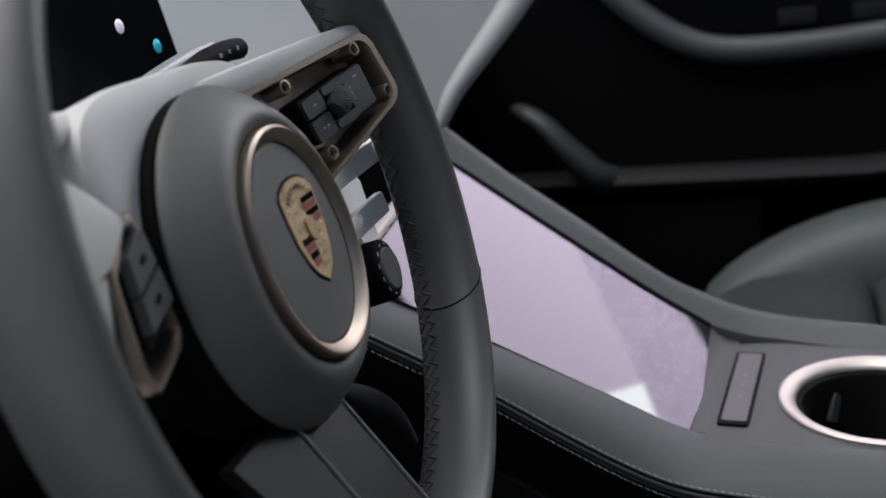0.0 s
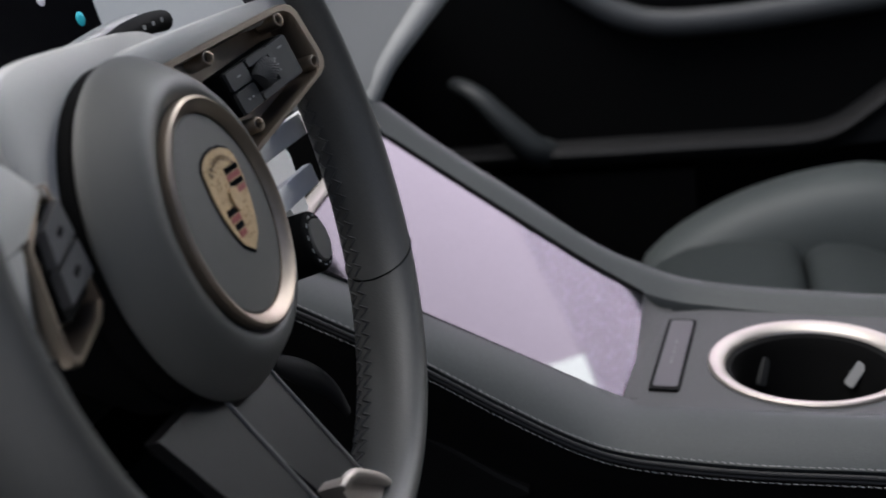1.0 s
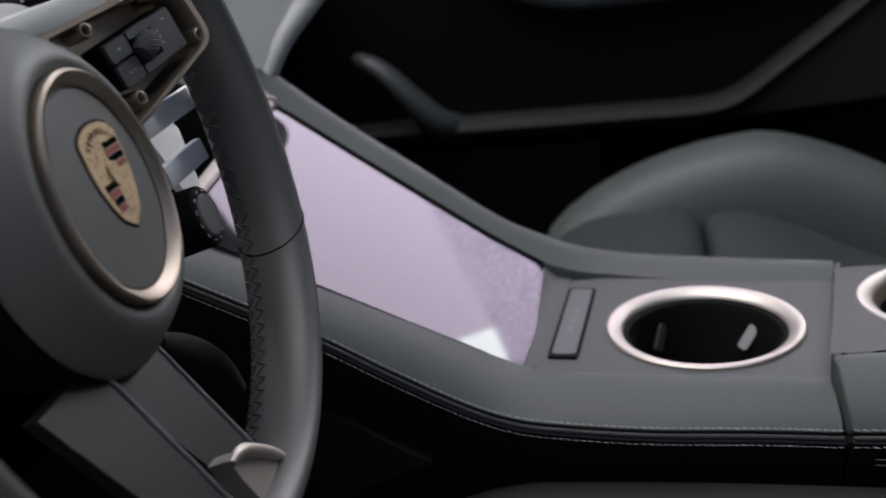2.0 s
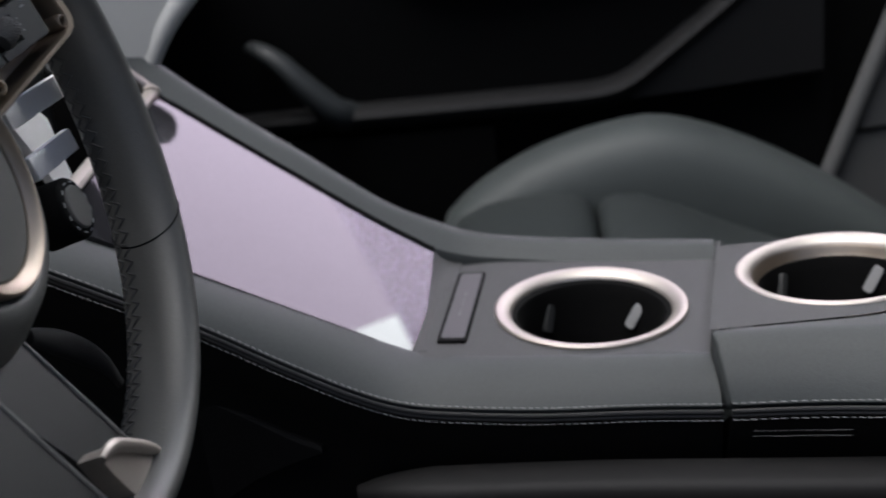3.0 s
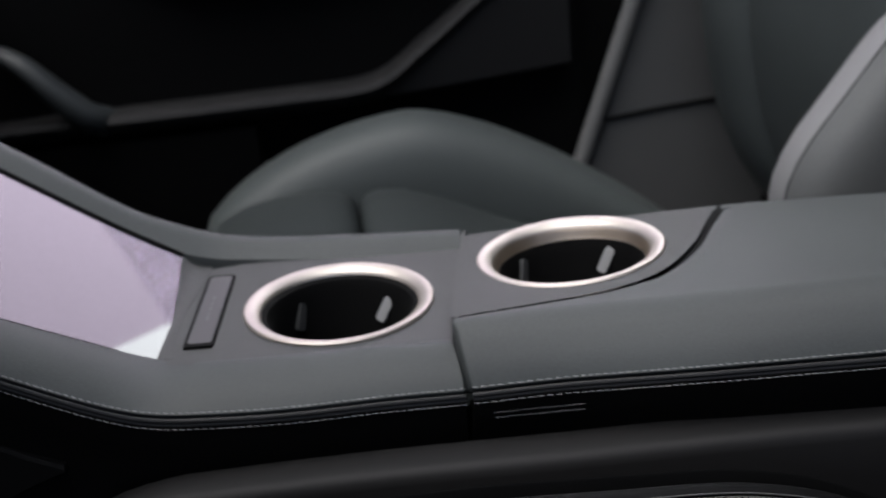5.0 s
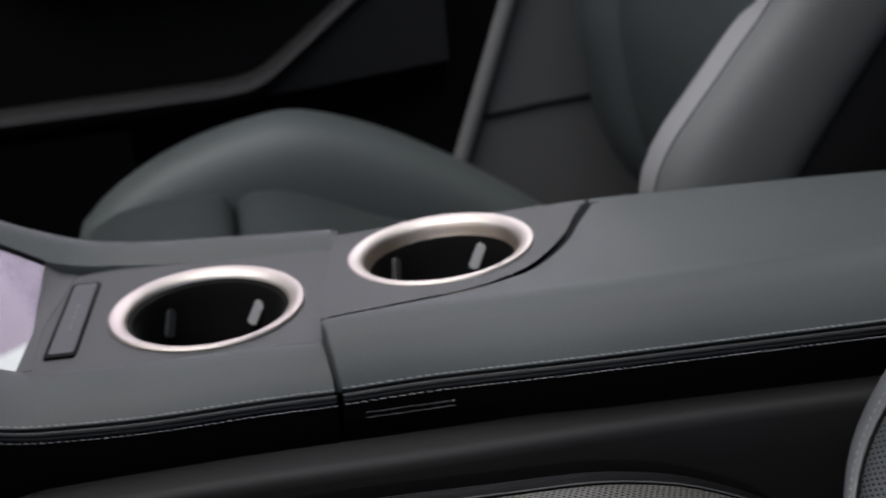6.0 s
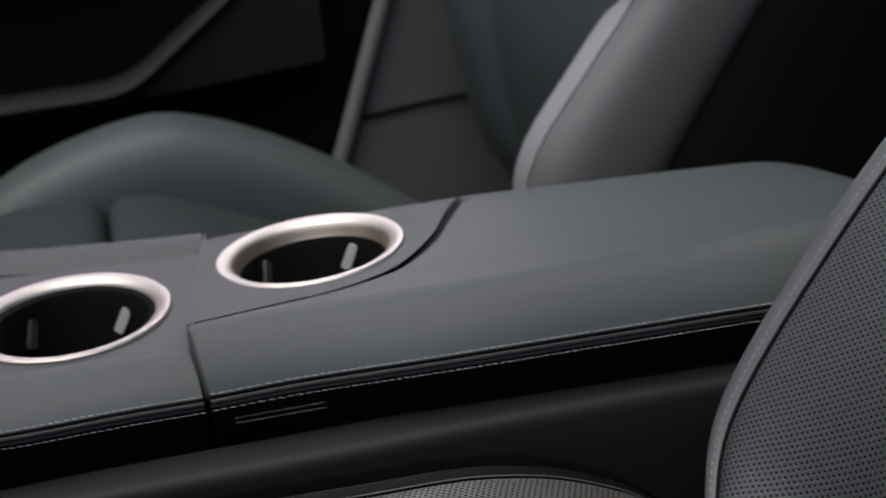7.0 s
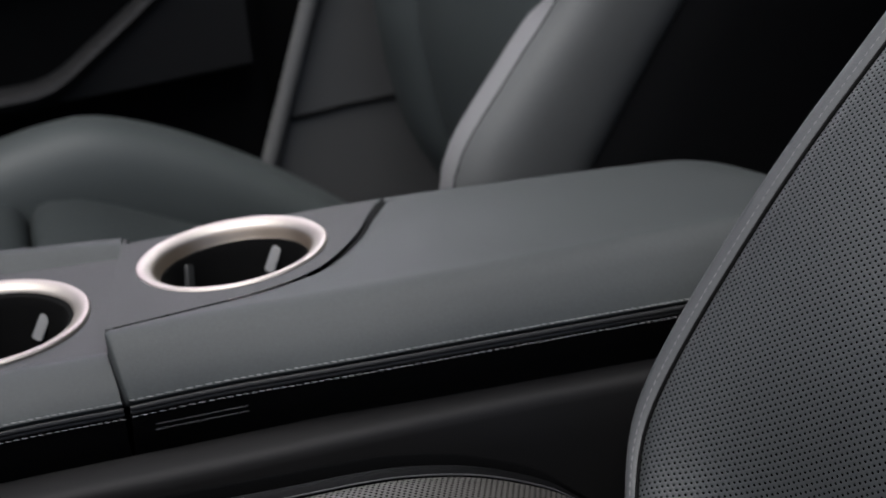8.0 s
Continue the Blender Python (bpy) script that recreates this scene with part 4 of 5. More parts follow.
foot = part("spoke_foot", slab(shape[::-1], 0.008, pose(0, 0, 0.0005)), CHAMPAGNE, wheel, "champagne metal foot between the spokes", bevel=0.0008)
lip_line = spline([(-0.0160, -0.0970, 0.0010), (-0.0080, -0.0972, 0.0018), (0.0050, -0.1050, 0.0018), (0.0205, -0.1165, 0.0010)], 16)
part("lip", tube(lip_line, lambda t: 0.0026 - 0.0012 * abs(2 * t - 1) ** 4, 10, 0.8), CHAMPAGNE, foot, "raised bright lip")
b = lathe([(0.0, 0.0002), (0.0011, 0.0002), (0.0015, 0.0008), (0.0021, 0.0006), (0.0024, -0.001)], 16)
b.transform(pose(0.0178, -0.1215, 0.0012))
part("screw", b, DARK_BRONZE, foot, "small screw head")
part("lower_lever", tube(spline([(0.036, -0.0640, -0.030), (0.0585, -0.0797, -0.030), (0.0735, -0.0945, -0.030), (0.0790, -0.1080, -0.030)], 16), lambda t: 0.0062 * (0.35 + 0.65 * math.sin(math.pi * (0.1 + 0.85 * t))), 10, 0.5, up=(0, 0, 1)), DARK_TRIM, wheel, "dark grey lever behind the spoke")

# drive mode dial on its arm
dial = pose(0.0835, -0.0345, -0.014, 0, 0, 0)
b = lathe([(0.0, 0.0020), (0.0085, 0.0020), (0.0100, 0.0018), (0.0112, 0.0016), (0.0122, 0.0012), (0.0128, 0.0002), (0.0130, -0.014), (0.0, -0.013)], 40)
b.transform(dial)
knob = part("mode_dial", b, BLACK, wheel, "black rotary mode dial")
b = lathe([(0.0, 0.0030), (0.0084, 0.0030), (0.0090, 0.0024), (0.0090, 0.0016)], 40)
b.transform(dial)
part("dial_face", b, HUB, knob, "grey dial face")
for k in range(12):
    a = radians(30 * k + 8)
    part("dial_mark", box((-0.0010, -0.0003, 0.0), (0.0010, 0.0003, 0.0003), dial @ pose(0.0105 * math.cos(a), 0.0105 * math.sin(a), 0.0018, 0, 0, math.degrees(a) + 90)), GREY_PRINT, knob)
part("dial_arm", tube([Vector((0.040, -0.022, -0.030)), Vector((0.060, -0.028, -0.030)), Vector((0.0835, -0.0345, -0.026))], 0.009, 12), BLACK, wheel, "black dial arm")

# shift paddles and column stalk behind the wheel
for p, q in (((0.084, 0.0065, -0.023), (0.141, 0.0080, -0.019)), ((0.084, -0.0150, -0.023), (0.124, -0.0135, -0.020))):
    d_ = Vector(q) - Vector(p)
    m_ = Matrix.Translation((Vector(p) + Vector(q)) / 2) @ Vector((1, 0, 0)).rotation_difference(d_.normalized()).to_matrix().to_4x4()
    part("paddle_arm", box((-d_.length / 2, -0.0050, -0.0024), (d_.length / 2, 0.0050, 0.0024), m_), SILVER, wheel, "satin silver paddle arm", bevel=0.0014)
pd = slab([(0.0, 0.016), (0.022, 0.014), (0.034, -0.004), (0.030, -0.030), (0.016, -0.034), (0.010, -0.010)], 0.004, pose(0.112, 0.0, -0.038, 0, -6, 0))
part("shift_paddle", pd, SILVER, wheel, "satin silver shift paddle", bevel=0.001)

# ---- column, cluster, dash ----
column = thing("steering_column", "black plastic steering column shroud", "steering column", W_AXES @ pose(0, 0, -0.06))
rings = []
for w, a, b in ((0.0, 0.040, 0.036), (-0.03, 0.050, 0.046), (-0.10, 0.056, 0.054), (-0.20, 0.060, 0.06)):
    rings.append([Vector((a * math.cos(2 * math.pi * k / 32), b * math.sin(2 * math.pi * k / 32) - 0.01, w)) for k in range(32)])
part("shroud", loft(rings), BLACK, column)
stalk = part("stalk", base(column, tube(spline([(-0.262, 0.270, 0.838), (-0.226, 0.278, 0.8465), (-0.185, 0.282, 0.8525), (-0.158, 0.284, 0.8545)], 12), lambda t: 0.0045 - 0.0008 * t, 14, 1.0)), DASH_LIGHT, column, "grey column stalk with a black lettered end")
part("stalk_end", base(column, tube(spline([(-0.205, 0.277, 0.8480), (-0.180, 0.278, 0.8505), (-0.155, 0.279, 0.8525), (-0.139, 0.280, 0.8520)], 8), lambda t: 0.0022 + 0.0026 * min(1, t * 2.2), 12, 1.0)), BLACK, stalk, "black end of the stalk")
for k in range(3):
    part("stalk_mark", base(column, box((-0.0010, -0.0008, -0.0009), (0.0010, 0.0008, 0.0009), pose(-0.168 + 0.009 * k, 0.2742 + 0.0005 * k, 0.8520 + 0.0006 * k))), GREY_PRINT, stalk)

cluster = thing("instrument_cluster", "curved black glass instrument display with small lit symbols", "instrument display", pose(-0.28, 0.36, 0.72))
rings = []
for k in range(15):
    a = radians(-46 + 92 * k / 14)
    x, y = -0.232 + 0.34 * math.sin(a) * 0.72, 0.40 - 0.05 * (1 - math.cos(a)) * 3
    rings.append([Vector((x, y, 0.815)), Vector((x, y + 0.03, 0.965)), Vector((x, y + 0.05, 0.965)), Vector((x, y + 0.04, 0.80))])
screen = part("screen", base(cluster, loft(rings)), GLOSS_BLACK, cluster)


def lamp_material(name, color, power):
    m = bpy.data.materials.new(name)
    m.use_nodes = True
    b = m.node_tree.nodes["Principled BSDF"]
    b.inputs["Base Color"].default_value = (*color, 1)
    b.inputs["Emission Color"].default_value = (*color, 1)
    b.inputs["Emission Strength"].default_value = power
    return m


LIT_WHITE, LIT_CYAN = lamp_material("lit_white", (0.8, 0.75, 0.8), 0.10), lamp_material("lit_cyan", (0.03, 0.42, 0.5), 0.07)
for (x, y, z), m, nm in (((-0.142, 0.337, 0.8675), LIT_WHITE, "white"), ((-0.121, 0.332, 0.8555), LIT_CYAN, "cyan")):
    b = lathe([(0.0, 0.0010), (0.0020, 0.0008), (0.0028, 0.0)], 20)
    b.transform(pose(x, y, z, 80, 0, -25) @ Matrix.Diagonal((0.8, 1.25, 1, 1)))
    part("symbol_lamp", base(cluster, b), m, screen, "small lit " + nm + " symbol")

dash = thing("dashboard", "grey dashboard with light curved trim behind the wheel", "dashboard", pose(0, 0.5, 0.6))
rings = []
for x in (-0.68, -0.5, -0.35, -0.2, -0.05, 0.1, 0.25, 0.4, 0.55, 0.70):
    rings.append([Vector((x, 0.41, 0.790)), Vector((x, 0.395, 0.808)), Vector((x, 0.405, 0.824)), Vector((x, 0.62, 0.868)), Vector((x, 0.86, 0.89)), Vector((x, 0.86, 0.55)), Vector((x, 0.56, 0.60)), Vector((x, 0.47, 0.70))])
part("body", base(dash, loft(rings)), DASH_LIGHT, dash)
# wing beside the display, rising to the dash
wing = [(0.118, 0.285, 0.745), (0.128, 0.272, 0.772), (0.150, 0.262, 0.800), (0.212, 0.238, 0.838), (0.275, 0.222, 0.880), (0.225, 0.300, 0.915), (0.150, 0.315, 0.880), (0.112, 0.305, 0.810)]
bm = loft([[Vector(p) for p in wing], [Vector(p) + Vector((0.006, 0.05, -0.01)) for p in wing]])
part("wing", base(dash, bm), HOUSING_SOFT, dash, "grey dash wing", bevel=0.004)
edge_line = spline([(0.290, 0.214, 0.892), (0.262, 0.221, 0.870), (0.212, 0.236, 0.836), (0.165, 0.254, 0.806), (0.140, 0.268, 0.785), (0.126, 0.279, 0.762), (0.119, 0.290, 0.745)], 28)
part("wing_edge", base(dash, tube(edge_line, lambda t: 0.015 - 0.009 * t, 16, 0.9)), HOUSING_SOFT, dash, "lighter rounded edge of the wing")

# ---- passenger door and pillar ----
door = thing("door", "dark passenger door panel with grey armrest and pull", "car door", pose(0.66, 0.1, 0.25))
part("panel", base(door, box((0.66, -0.30, 0.25), (0.72, 0.86, 0.90))), BLACK_LEATHER, door, "black leather door panel")
ARM = [(0.625, 0.60, 0.604), (0.622, 0.40, 0.607), (0.615, 0.28, 0.609), (0.602, 0.22, 0.610), (0.60, 0.05, 0.610), (0.598, -0.035, 0.611), (0.597, -0.072, 0.620), (0.600, -0.112, 0.646), (0.606, -0.18, 0.694), (0.614, -0.245, 0.742), (0.618, -0.283, 0.768)]
arm = curve_of(ARM, 60)
rings = [[p + Vector(o) for o in ((0.07, 0, 0.000), (0.030, 0, 0.003), (0.010, 0, 0.004), (0.002, 0, 0.001), (-0.001, 0, -0.005), (0.002, 0, -0.012), (0.012, 0, -0.020), (0.03, 0, -0.026), (0.07, 0, -0.030))] for p in arm]
part("armrest", base(door, loft(rings)), DOOR_TRIM, door, "grey door armrest")
low = [[p + Vector((0.012, 0, -0.03)), p + Vector((0.014, 0, -0.09)), Vector((p.x + 0.03, p.y, 0.30)), Vector((p.x + 0.07, p.y, 0.30)), p + Vector((0.07, 0, -0.03))] for p in arm[:34]]
part("pocket_wall", base(door, loft(low)), BLACK_LEATHER, door, "black lower door")
rear = [p for p in arm if p.y < -0.060]
fill = [[p + Vector((0.006, 0, -0.010)), Vector((p.x + 0.010, p.y, min(p.z - 0.012, 0.597 - 0.04 * (p.y + 0.06)))), Vector((p.x + 0.06, p.y, min(p.z - 0.012, 0.590))), p + Vector((0.06, 0, -0.004))] for p in rear]
part("rear_panel", base(door, loft(fill)), DOOR_TRIM, door, "grey rear door panel")
for y0, y1 in ((0.055, 0.015), (-0.02, -0.10)):
    part("switch", base(door, box((0.650, y1, 0.757), (0.665, y0, 0.775))), DARK_TRIM, door, "grey switch block", bevel=0.003)
pull = curve_of([(0.630, 0.246, 0.602), (0.613, 0.257, 0.614), (0.606, 0.283, 0.645), (0.608, 0.308, 0.674), (0.618, 0.330, 0.688), (0.640, 0.346, 0.690)], 24)
part("pull", base(door, tube(pull, lambda t: 0.024 - 0.015 * t, 14, 0.8)), PULL, door, "grey door pull")
TOPLINE = [(0.66, 0.30, 0.86), (0.652, 0.25, 0.83), (0.648, 0.19, 0.775), (0.646, 0.13, 0.742), (0.646, 0.05, 0.735), (0.648, -0.08, 0.742), (0.652, -0.28, 0.76)]
part("waist_trim", base(door, tube(curve_of(TOPLINE, 40), 0.014, 12, 1.1)), EDGE_GREY_LEATHER, door, "grey waist trim")

setting("window_sill", box((0.64, -1.9, 0.895), (0.74, 0.86, 0.92)), BLACK, "black window sill", "sill")
setting("door_sill", box((0.655, -1.9, 0.10), (0.76, 0.86, 0.248)), BLACK, "black door sill along the floor", "sill")
setting("wall_side", box((0.70, -1.9, 0.250), (0.76, -0.30, 0.895)), BLACK, "black rear side wall", "wall")
pillar = thing("pillar_trim", "grey pillar trim panel behind the door", "pillar trim", pose(0.62, -0.4, 0.25))
rings = []
for z, y0 in ((0.30, -0.205), (0.497, -0.282), (0.60, -0.323), (0.672, -0.351), (0.80, -0.40), (0.90, -0.43), (1.24, -0.52)):
    rings.append([Vector((0.600, y0, z)), Vector((0.604, y0 - 0.012, z)), Vector((0.610, y0 - 0.25, z)), Vector((0.70, y0 - 0.25, z)), Vector((0.70, y0 - 0.06, z)), Vector((0.612, y0 - 0.006, z))])
part("panel", base(pillar, loft(rings)), PILLAR, pillar, bevel=0.004)
part("edge_strip", base(pillar, tube([Vector((0.597, -0.205 - 0.39 * (z - 0.30), z)) for z in (0.30, 0.45, 0.6, 0.75, 0.95)], 0.010, 10)), PILLAR_EDGE, pillar, "lighter edge strip")
part("seam", base(pillar, tube([Vector((0.600, -0.30, 0.540)), Vector((0.604, -0.38, 0.545)), Vector((0.607, -0.52, 0.55))], 0.0021, 8)), BLACK, pillar, "dark panel seam")


# ---- seats ----
def cushion_form(sections, n=28):
    """Superellipse rings: (centre, half width x, half height z, squareness)."""
    rings = []
    for (cx, cy, cz), hx, hz, e in sections:
        ring = []
        for k in range(n):
            a = 2 * math.pi * k / n
            c, s = math.cos(a), math.sin(a)
            ring.append(Vector((cx + hx * math.copysign(abs(c) ** e, c), cy, cz + hz * math.copysign(abs(s) ** e, s))))
        rings.append(ring)
    return loft(rings)


pseat = thing("passenger_seat", "dark grey-green leather passenger seat with raised bolsters", "car seat", pose(0.37, -0.15, 0.25))
# far thigh bolster
sec = []
for k in range(25):
    t = k / 24
    y = 0.150 - 0.50 * t
    top = 0.475 + 0.134 * math.sin(math.pi * min(1.0, t * 1.02)) ** 0.50 if t < 0.46 else 0.609 - 0.151 * ((t - 0.46) / 0.54) ** 1.5
    sec.append(((0.470 + 0.01 * t, y, (top + 0.36) / 2), 0.060, (top - 0.36) / 2, 0.62))
part("far_bolster", base(pseat, cushion_form(sec)), SEAT, pseat)
def pad_form(tops, x0=0.235, x1=0.455):
    """A cushion pad across the seat; its height is given along the car."""
    out = []
    for y, top in tops:
        ring = [Vector((x0, y, 0.33)), Vector((x0, y, top - 0.022))]
        for k in range(13):
            u = -1 + k / 6
            ring.append(Vector((x0 + 0.004 + (x1 - x0 - 0.008) * k / 12, y, top - 0.016 * abs(u) ** 5 + 0.004 * (1 - u * u))))
        ring += [Vector((x1, y, top - 0.022)), Vector((x1, y, 0.33))]
        out.append(ring)
    return loft(out)


NOSE = [(0.140, 0.46), (0.136, 0.495), (0.126, 0.522), (0.110, 0.540), (0.085, 0.552), (0.050, 0.558), (0.015, 0.558), (-0.004, 0.5555), (-0.012, 0.551), (-0.0165, 0.545), (-0.0190, 0.536), (-0.0196, 0.500)]
INSERT = [(-0.0204, 0.500), (-0.0210, 0.535), (-0.0235, 0.543), (-0.0285, 0.549), (-0.040, 0.5525), (-0.065, 0.550), (-0.10, 0.537), (-0.15, 0.512), (-0.22, 0.482), (-0.30, 0.458), (-0.38, 0.440)]
# Nose and insert are coloured darker in place of the shade there.
part("cushion_nose", base(pseat, pad_form(NOSE)), SEAT_SHADED, pseat, "padded cushion nose")
part("cushion", base(pseat, pad_form(INSERT)), SEAT_SHADED, pseat, "textured cushion insert, darkened to imitate shade")
sec = []
for k in range(20):
    t = k / 19
    y = 0.140 - 0.50 * t
    top = 0.46 + 0.085 * math.sin(math.pi * min(1.0, 0.1 + 0.9 * t))
    sec.append(((0.195, y, (top + 0.33) / 2), 0.055, (top - 0.33) / 2, 0.6))
part("near_bolster", base(pseat, cushion_form(sec)), SEAT, pseat)


def back_form(sections, n=28):
    """Rings across a leaning backrest: centre, half width along x, half depth, squareness."""
    rings = []
    lean = Vector((0, math.cos(radians(32)), math.sin(radians(32))))
    for (cx, cy, cz), hx, hd, e in sections:
        ring = []
        for k in range(n):
            a = 2 * math.pi * k / n
            c, s = math.cos(a), math.sin(a)
            ring.append(Vector((cx, cy, cz)) + Vector((hx * math.copysign(abs(c) ** e, c), 0, 0)) + lean * (hd * math.copysign(abs(s) ** e, s)))
        rings.append(ring)
    return loft(rings)


# near back bolster between its front and rear lines, curving in at the foot
FRONT = [(-0.352, 0.46), (-0.341, 0.52), (-0.3375, 0.56), (-0.3390, 0.584), (-0.3465, 0.606), (-0.360, 0.628), (-0.378, 0.650), (-0.407, 0.686), (-0.433, 0.718), (-0.516, 0.835), (-0.622, 0.98), (-0.700, 1.09)]
REAR = [(-0.425, 0.43), (-0.437, 0.51), (-0.451, 0.562), (-0.466, 0.590), (-0.484, 0.618), (-0.512, 0.660), (-0.540, 0.700), (-0.622, 0.812), (-0.730, 0.95), (-0.820, 1.07)]
front = spline([(0, y, z) for y, z in FRONT], 40)
back = spline([(0, y, z) for y, z in REAR], 40)
sec = []
for f_, r_ in zip(front, back):
    f_, r_ = Vector(f_), Vector(r_)
    sec.append(((f_ + r_) / 2 + Vector((0.176, 0, 0)), (f_ - r_) / 2))


def bolster_point(c_, d_, g, grow=1.0, e=0.68, hx=0.043):
    a = radians(g)
    c, s_ = math.cos(a), math.sin(a)
    return c_ + (Vector((hx * math.copysign(abs(c) ** e, c), 0, 0)) + d_ * math.copysign(abs(s_) ** e, s_)) * grow


# Bolster and band take the paler leathers; their colour carries the light.
part("near_back_bolster", base(pseat, loft([[bolster_point(c_, d_, 360 * q / 32) for q in range(32)] for c_, d_ in sec])), SIDE_LIT, pseat)
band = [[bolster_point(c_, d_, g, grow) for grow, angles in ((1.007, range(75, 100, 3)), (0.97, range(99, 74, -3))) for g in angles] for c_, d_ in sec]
part("edge_band", base(pseat, loft(band)), EDGE_LIT, pseat, "leather edge band, paled to imitate light")
line = [bolster_point(c_, d_, 99.6, 1.003) for c_, d_ in sec]
part("seam", base(pseat, tube(line, 0.0006, 6)), BLACK_LEATHER, pseat, "dark stitched seam")
SIDE = [(0.40, -0.530), (0.455, -0.493), (0.492, -0.472), (0.539, -0.457), (0.596, -0.446), (0.649, -0.441), (0.75, -0.445), (0.95, -0.470), (1.10, -0.500)]
sec = [((0.490, y, z), 0.060, 0.055, 0.85) for _, y, z in spline([(0, y, z) for z, y in SIDE], 24)]
part("far_back_bolster", base(pseat, back_form(sec)), SEAT, pseat)
sec = [((0.330, y - 0.016, z), 0.155, 0.050, 0.5) for _, y, z in spline([(0, y, z) for z, y in SIDE], 24)]
part("backrest", base(pseat, back_form(sec)), SEAT, pseat)

# dark shell behind the near bolster
rings = []
for f_, r_ in zip(front, back):
    r_ = Vector(r_)
    away = (r_ - Vector(f_)).normalized()
    rings.append([r_ + Vector((x, 0, 0)) + away * d for x, d in ((0.146, -0.020), (0.143, 0.004), (0.152, 0.060), (0.185, 0.200), (0.24, 0.330), (0.34, 0.330), (0.34, -0.020))])
part("back_shell", base(pseat, loft(rings)), SHELL, pseat, "dark grey backrest side shell")

dseat = thing("driver_seat", "dark grey driver seat in perforated leather with piped edge", "car seat", pose(-0.42, -0.3, 0.25))
# front face of the backrest: a leaning padded panel with a piped, stitched edge
BACK = Matrix(((-0.9948, -0.0200, -0.0995, -0.200), (-0.0676, -0.5999, 0.7972, -0.343), (-0.0756, 0.7998, 0.5954, 0.660), (0, 0, 0, 1)))
BORDER = [(0.066, -0.165), (0.034, -0.135), (0.0155, -0.115), (0.0075, -0.105), (0.0010, -0.0955), (-0.0030, -0.0789), (-0.0068, -0.0486), (-0.0085, -0.0137), (-0.0090, 0.0355), (-0.0070, 0.075), (-0.0025, 0.118), (0.010, 0.25), (0.030, 0.40)]
border = curve_of([(x, y, 0) for x, y in BORDER], 70)
for _ in range(5):
    border = [border[0]] + [(p + 2 * q + r) / 4 for p, q, r in zip(border, border[1:], border[2:])] + [border[-1]]


def hollow(u, y):
    """How far the padded face falls back below its swell, away from the edge."""
    f = min(1.0, max(0.0, (u - 0.012) / 0.09))
    return 2.3 * min(0.0, y - 0.02) ** 2 * f * f * (3 - 2 * f)


at_back = dseat.matrix_world.inverted() @ BACK
rings = []
for p in border:
    rings.append([Vector((p.x + u, p.y, d - hollow(u, p.y))) for u, d in ((0.0110, -0.0045), (0.0114, -0.0004), (0.0135, 0.0009), (0.02, 0.0017), (0.03, 0.0022), (0.045, 0.0022), (0.06, 0.0018), (0.08, -0.0003), (0.10, -0.0030), (0.15, -0.0140), (0.20, -0.0280), (0.26, -0.043), (0.32, -0.068), (0.40, -0.105), (0.40, -0.16), (0.0105, -0.16))])
face = part("perforated_face", loft(rings), PERF, dseat, "perforated dark grey leather")
def lip(p):
    """Width of the edge band outside its seam, narrowing towards the foot."""
    f = min(1.0, max(0.0, (p.y + 0.15) / 0.10))
    return -0.0014 + 0.0040 * f * f * (3 - 2 * f)


rings = []
for p in border:
    rings.append([Vector((p.x + (u if u > 0.004 else 0.004 - (0.004 - u) * (lip(p) + 0.004) / 0.004), p.y, d)) for u, d in ((0.0108, -0.0045), (0.0106, -0.0004), (0.0092, 0.0009), (0.0062, 0.0014), (0.0038, 0.0017), (0.0024, 0.0014), (0.0012, 0.0005), (0.0004, -0.0012), (0.0, -0.0045), (0.0006, -0.03), (0.006, -0.17), (0.02, -0.17))])
band = part("edge_band", loft(rings), EDGE_GREY_LEATHER, dseat, "plain leather edge band")
pipe = part("piping", tube([p + Vector((0.0110, 0, 0.0000)) for p in border], 0.0012, 8, up=(0, 0.1, 1)), BLACK, dseat, "black piping")
thread = part("stitching", stitches([p + Vector((0.0064, 0, 0.0014)) for p in border], 0.0026, 0.0016, 0.00024), SEAT_THREAD, dseat, "grey stitching")
for ob in (face, band, pipe, thread):
    ob.matrix_local = at_back
# cushion: black ridge that paints in the side gap's shade, dark band, seam and perforated top, falling away at the rear
SADDLE = [(0.075, 0.560), (0.065, 0.588), (0.045, 0.600), (0.0, 0.602), (-0.058, 0.600), (-0.12, 0.5945), (-0.15, 0.592), (-0.173, 0.5885), (-0.201, 0.5807), (-0.224, 0.5705), (-0.245, 0.5583), (-0.260, 0.5451), (-0.273, 0.5325), (-0.30, 0.500), (-0.33, 0.46)]
saddle = spline([(0, y, z) for y, z in SADDLE], 60)
rings = {"border": [], "band": [], "top": []}
seam = []
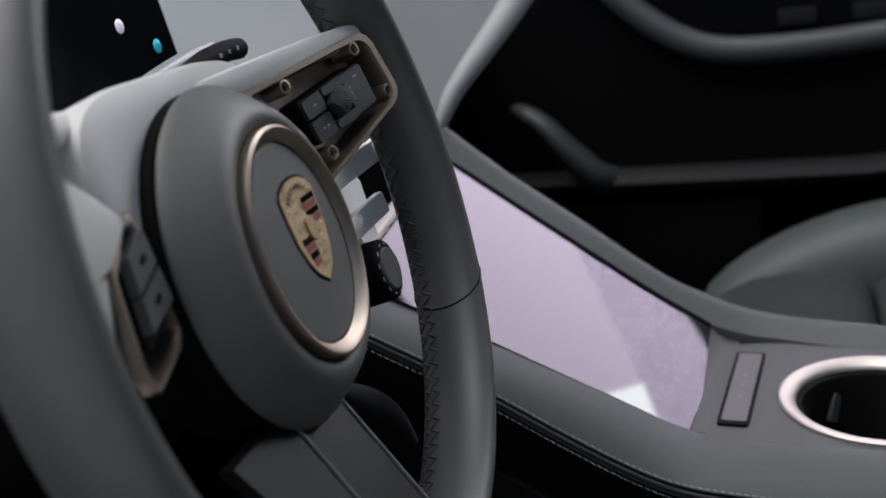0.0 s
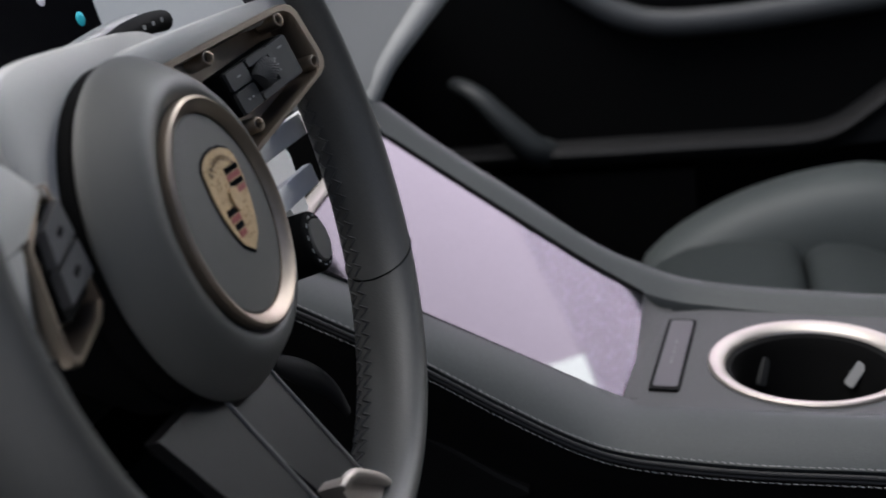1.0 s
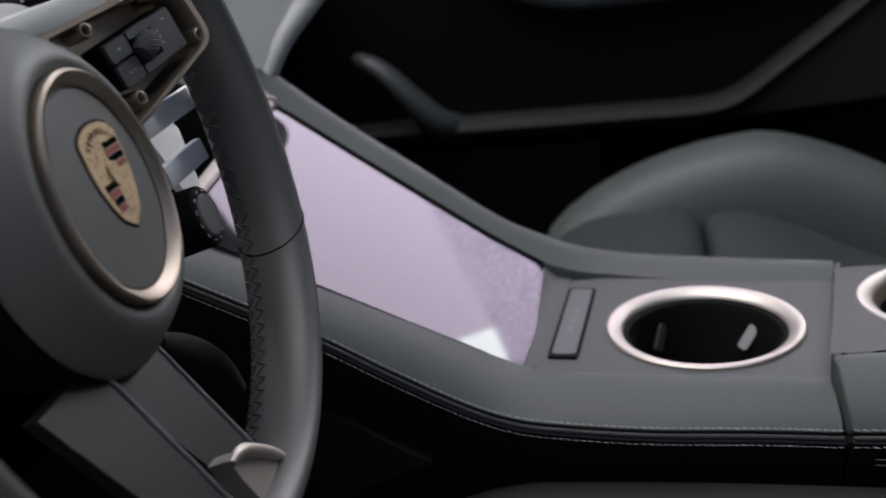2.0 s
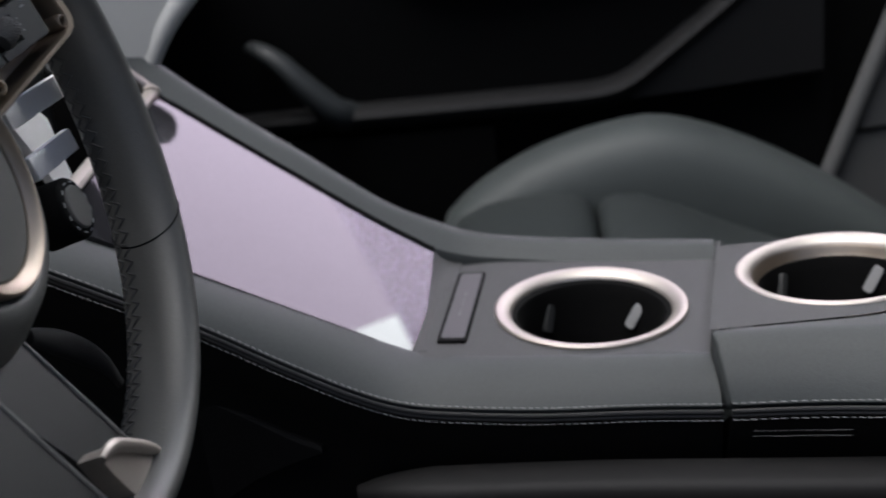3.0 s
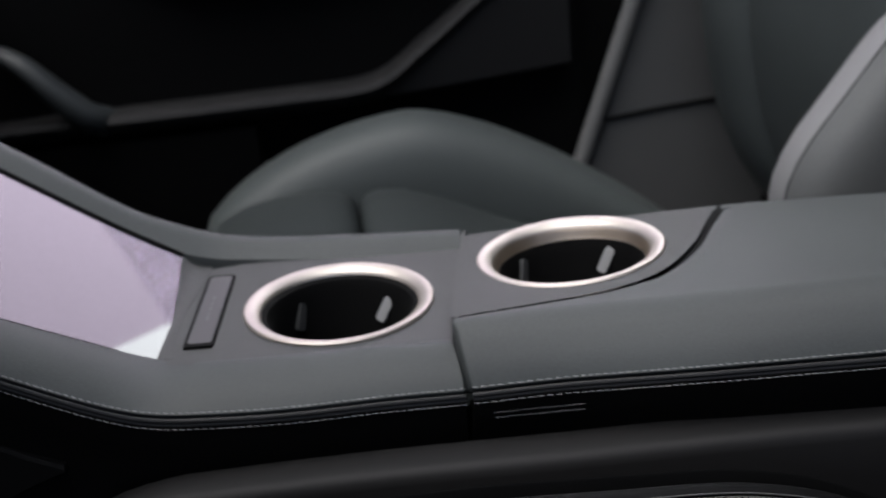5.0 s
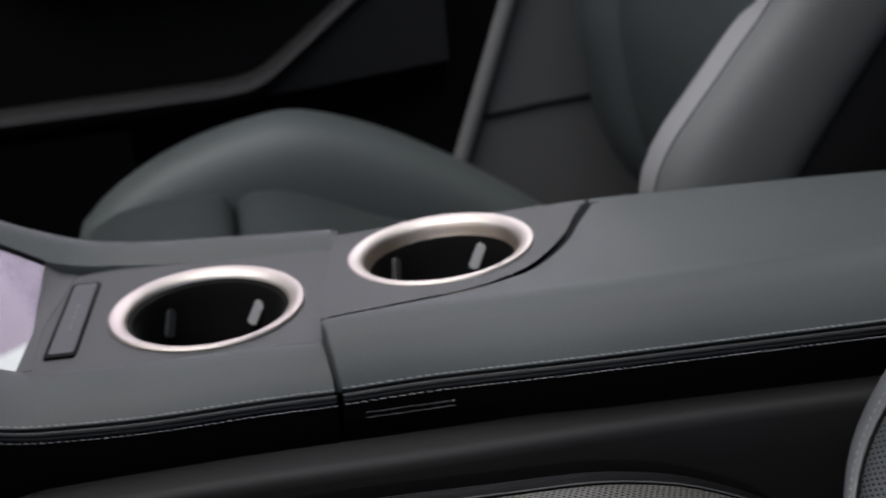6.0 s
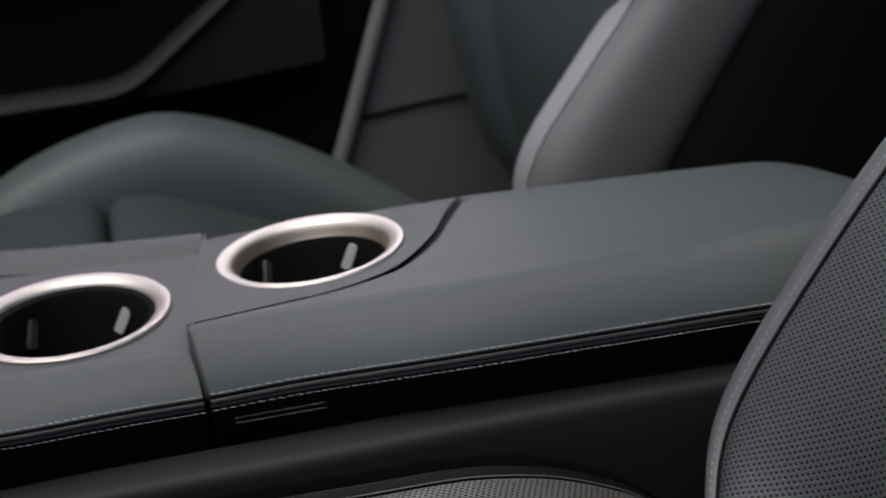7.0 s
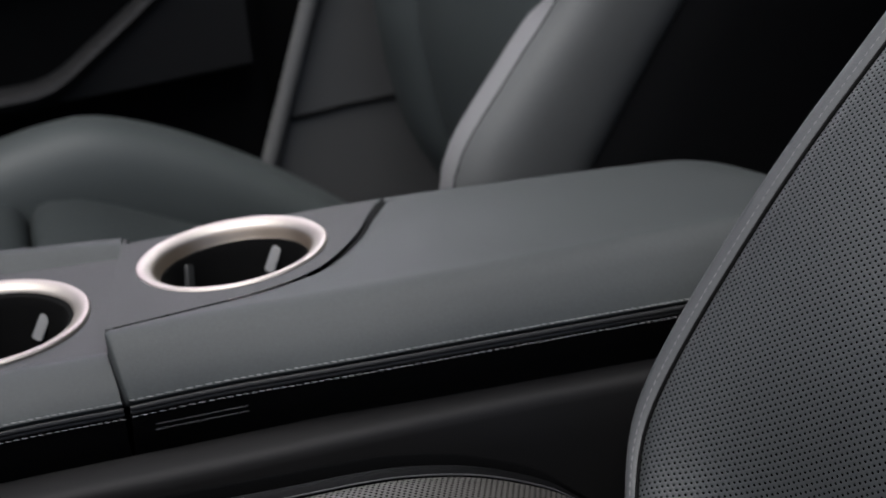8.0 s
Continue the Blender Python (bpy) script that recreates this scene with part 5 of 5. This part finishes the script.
for _, y, z in saddle:
    rings["border"].append([Vector((x, y, z + d)) for x, d in ((-0.172, -0.20), (-0.1735, -0.022), (-0.1760, -0.008), (-0.1790, -0.0016), (-0.1806, 0.0), (-0.1812, -0.0010), (-0.1816, -0.040), (-0.1870, -0.044), (-0.1884, -0.20))])
    rings["band"].append([Vector((x, y, z + d)) for x, d in ((-0.1884, -0.03), (-0.1886, -0.0032), (-0.1900, -0.0010), (-0.1930, 0.0004), (-0.1965, 0.0), (-0.1992, -0.0012), (-0.2002, -0.03))])
    seam.append(Vector((-0.1998, y, z - 0.0002)))
    rings["top"].append([Vector((x, y, z + d)) for x, d in ((-0.2000, -0.05), (-0.2000, -0.0030), (-0.2012, -0.0008), (-0.2040, 0.0006), (-0.2100, 0.0018), (-0.225, 0.0030), (-0.26, 0.0040), (-0.40, 0.0), (-0.56, 0.004), (-0.61, -0.006), (-0.62, -0.05))])
part("cushion_gap_shade", base(dseat, loft(rings["border"])), BLACK, dseat, "black ridge painting in the shade of the gap beside the cushion")
part("cushion_band", base(dseat, loft(rings["band"])), LOWER_PANEL, dseat, "dark grey band along the cushion")
part("cushion_seam", base(dseat, tube(seam, 0.0004, 6)), GREY_PIPING, dseat, "thin grey seam piping")
part("cushion", base(dseat, loft(rings["top"])), PERF_CUSHION, dseat, "perforated warm grey leather cushion")
part("base", base(dseat, box((-0.60, -0.45, 0.20), (-0.20, 0.02, 0.40))), BLACK, dseat, "black seat base")

buckle = thing("belt_buckle", "small dark grey seat belt buckle beside the seat", "belt buckle", pose(0.19, -0.36, 0.25))
part("stem", base(buckle, tube([Vector((0.19, -0.36, 0.25)), Vector((0.195, -0.362, 0.40)), Vector((0.20, -0.338, 0.528))], 0.006, 8)), BLACK, buckle, "black stem")
part("head", base(buckle, slab(rounded(0.022, 0.060, 0.006), 0.014, pose(0.203, -0.338, 0.545, 70, 0, 60))), BLACK, buckle, "black head", bevel=0.003)

# tall light panel outside, mirrored in the display
light = thing("studio_light", "large white studio light panel on two black posts", "studio light", pose(4.0, -1.5, -0.40))
part("housing", base(light, box((3.93, -3.5, 2.15), (4.06, 0.6, 4.6))), BLACK, light, "black panel housing", bevel=0.02)
part("diffuser", base(light, box((3.915, -3.45, 2.2), (3.935, 0.55, 4.55))), FLOOD, light, "white lit diffuser", bevel=0.003)
for y in (-2.9, 0.0):
    part("post", base(light, tube([Vector((4.0, y, -0.40)), Vector((4.0, y, 1.0)), Vector((4.0, y, 2.2))], 0.03, 12, up=(0, 1, 0))), BLACK, light, "black steel post")


# ---- passenger window ----
def tinted(name, color):
    """Clear tinted glass with a weak mirror gloss."""
    m = bpy.data.materials.new(name)
    m.use_nodes = True
    n, l = m.node_tree.nodes, m.node_tree.links
    n.remove(n["Principled BSDF"])
    clear, gloss, mix = n.new("ShaderNodeBsdfTransparent"), n.new("ShaderNodeBsdfGlossy"), n.new("ShaderNodeMixShader")
    clear.inputs["Color"].default_value = (*color, 1)
    gloss.inputs["Roughness"].default_value = 0.02
    mix.inputs[0].default_value = 0.04
    l.new(clear.outputs[0], mix.inputs[1])
    l.new(gloss.outputs[0], mix.inputs[2])
    l.new(mix.outputs[0], n["Material Output"].inputs["Surface"])
    return m


# Unseen panes, added to tint and dim parts of the display's reflection.
PANE, BAND = tinted("tinted_side_glass", (0.735, 0.672, 0.742)), tinted("reflection_band_glass", (0.92, 0.92, 0.945))
SIDE_VIEW = Matrix(((0, 0, 1, 0.676), (1, 0, 0, 0), (0, 1, 0, 0), (0, 0, 0, 1)))
glass = slab([(0.56, 0.921), (0.56, 1.38), (-0.230, 1.38), (-0.240, 1.043), (-0.29, 1.054), (-0.44, 1.075), (-0.44, 0.921)][::-1], 0.003, SIDE_VIEW)
glass = setting("window_1", glass, PANE, "unseen violet side glass, cut to tint the light mirrored in the display", "window")
glass.visible_shadow = False
band = slab([(0.30, 1.005), (0.0, 1.012), (-0.17, 1.030), (-0.29, 1.052), (-0.44, 1.075), (-0.44, 0.921), (0.30, 0.921)][::-1], 0.003, Matrix.Translation((-0.008, 0, 0)) @ SIDE_VIEW)
band = part("reflection_band", band, BAND, glass, "unseen band added to dim the lower mirrored light", smooth=False)
band.visible_shadow = False
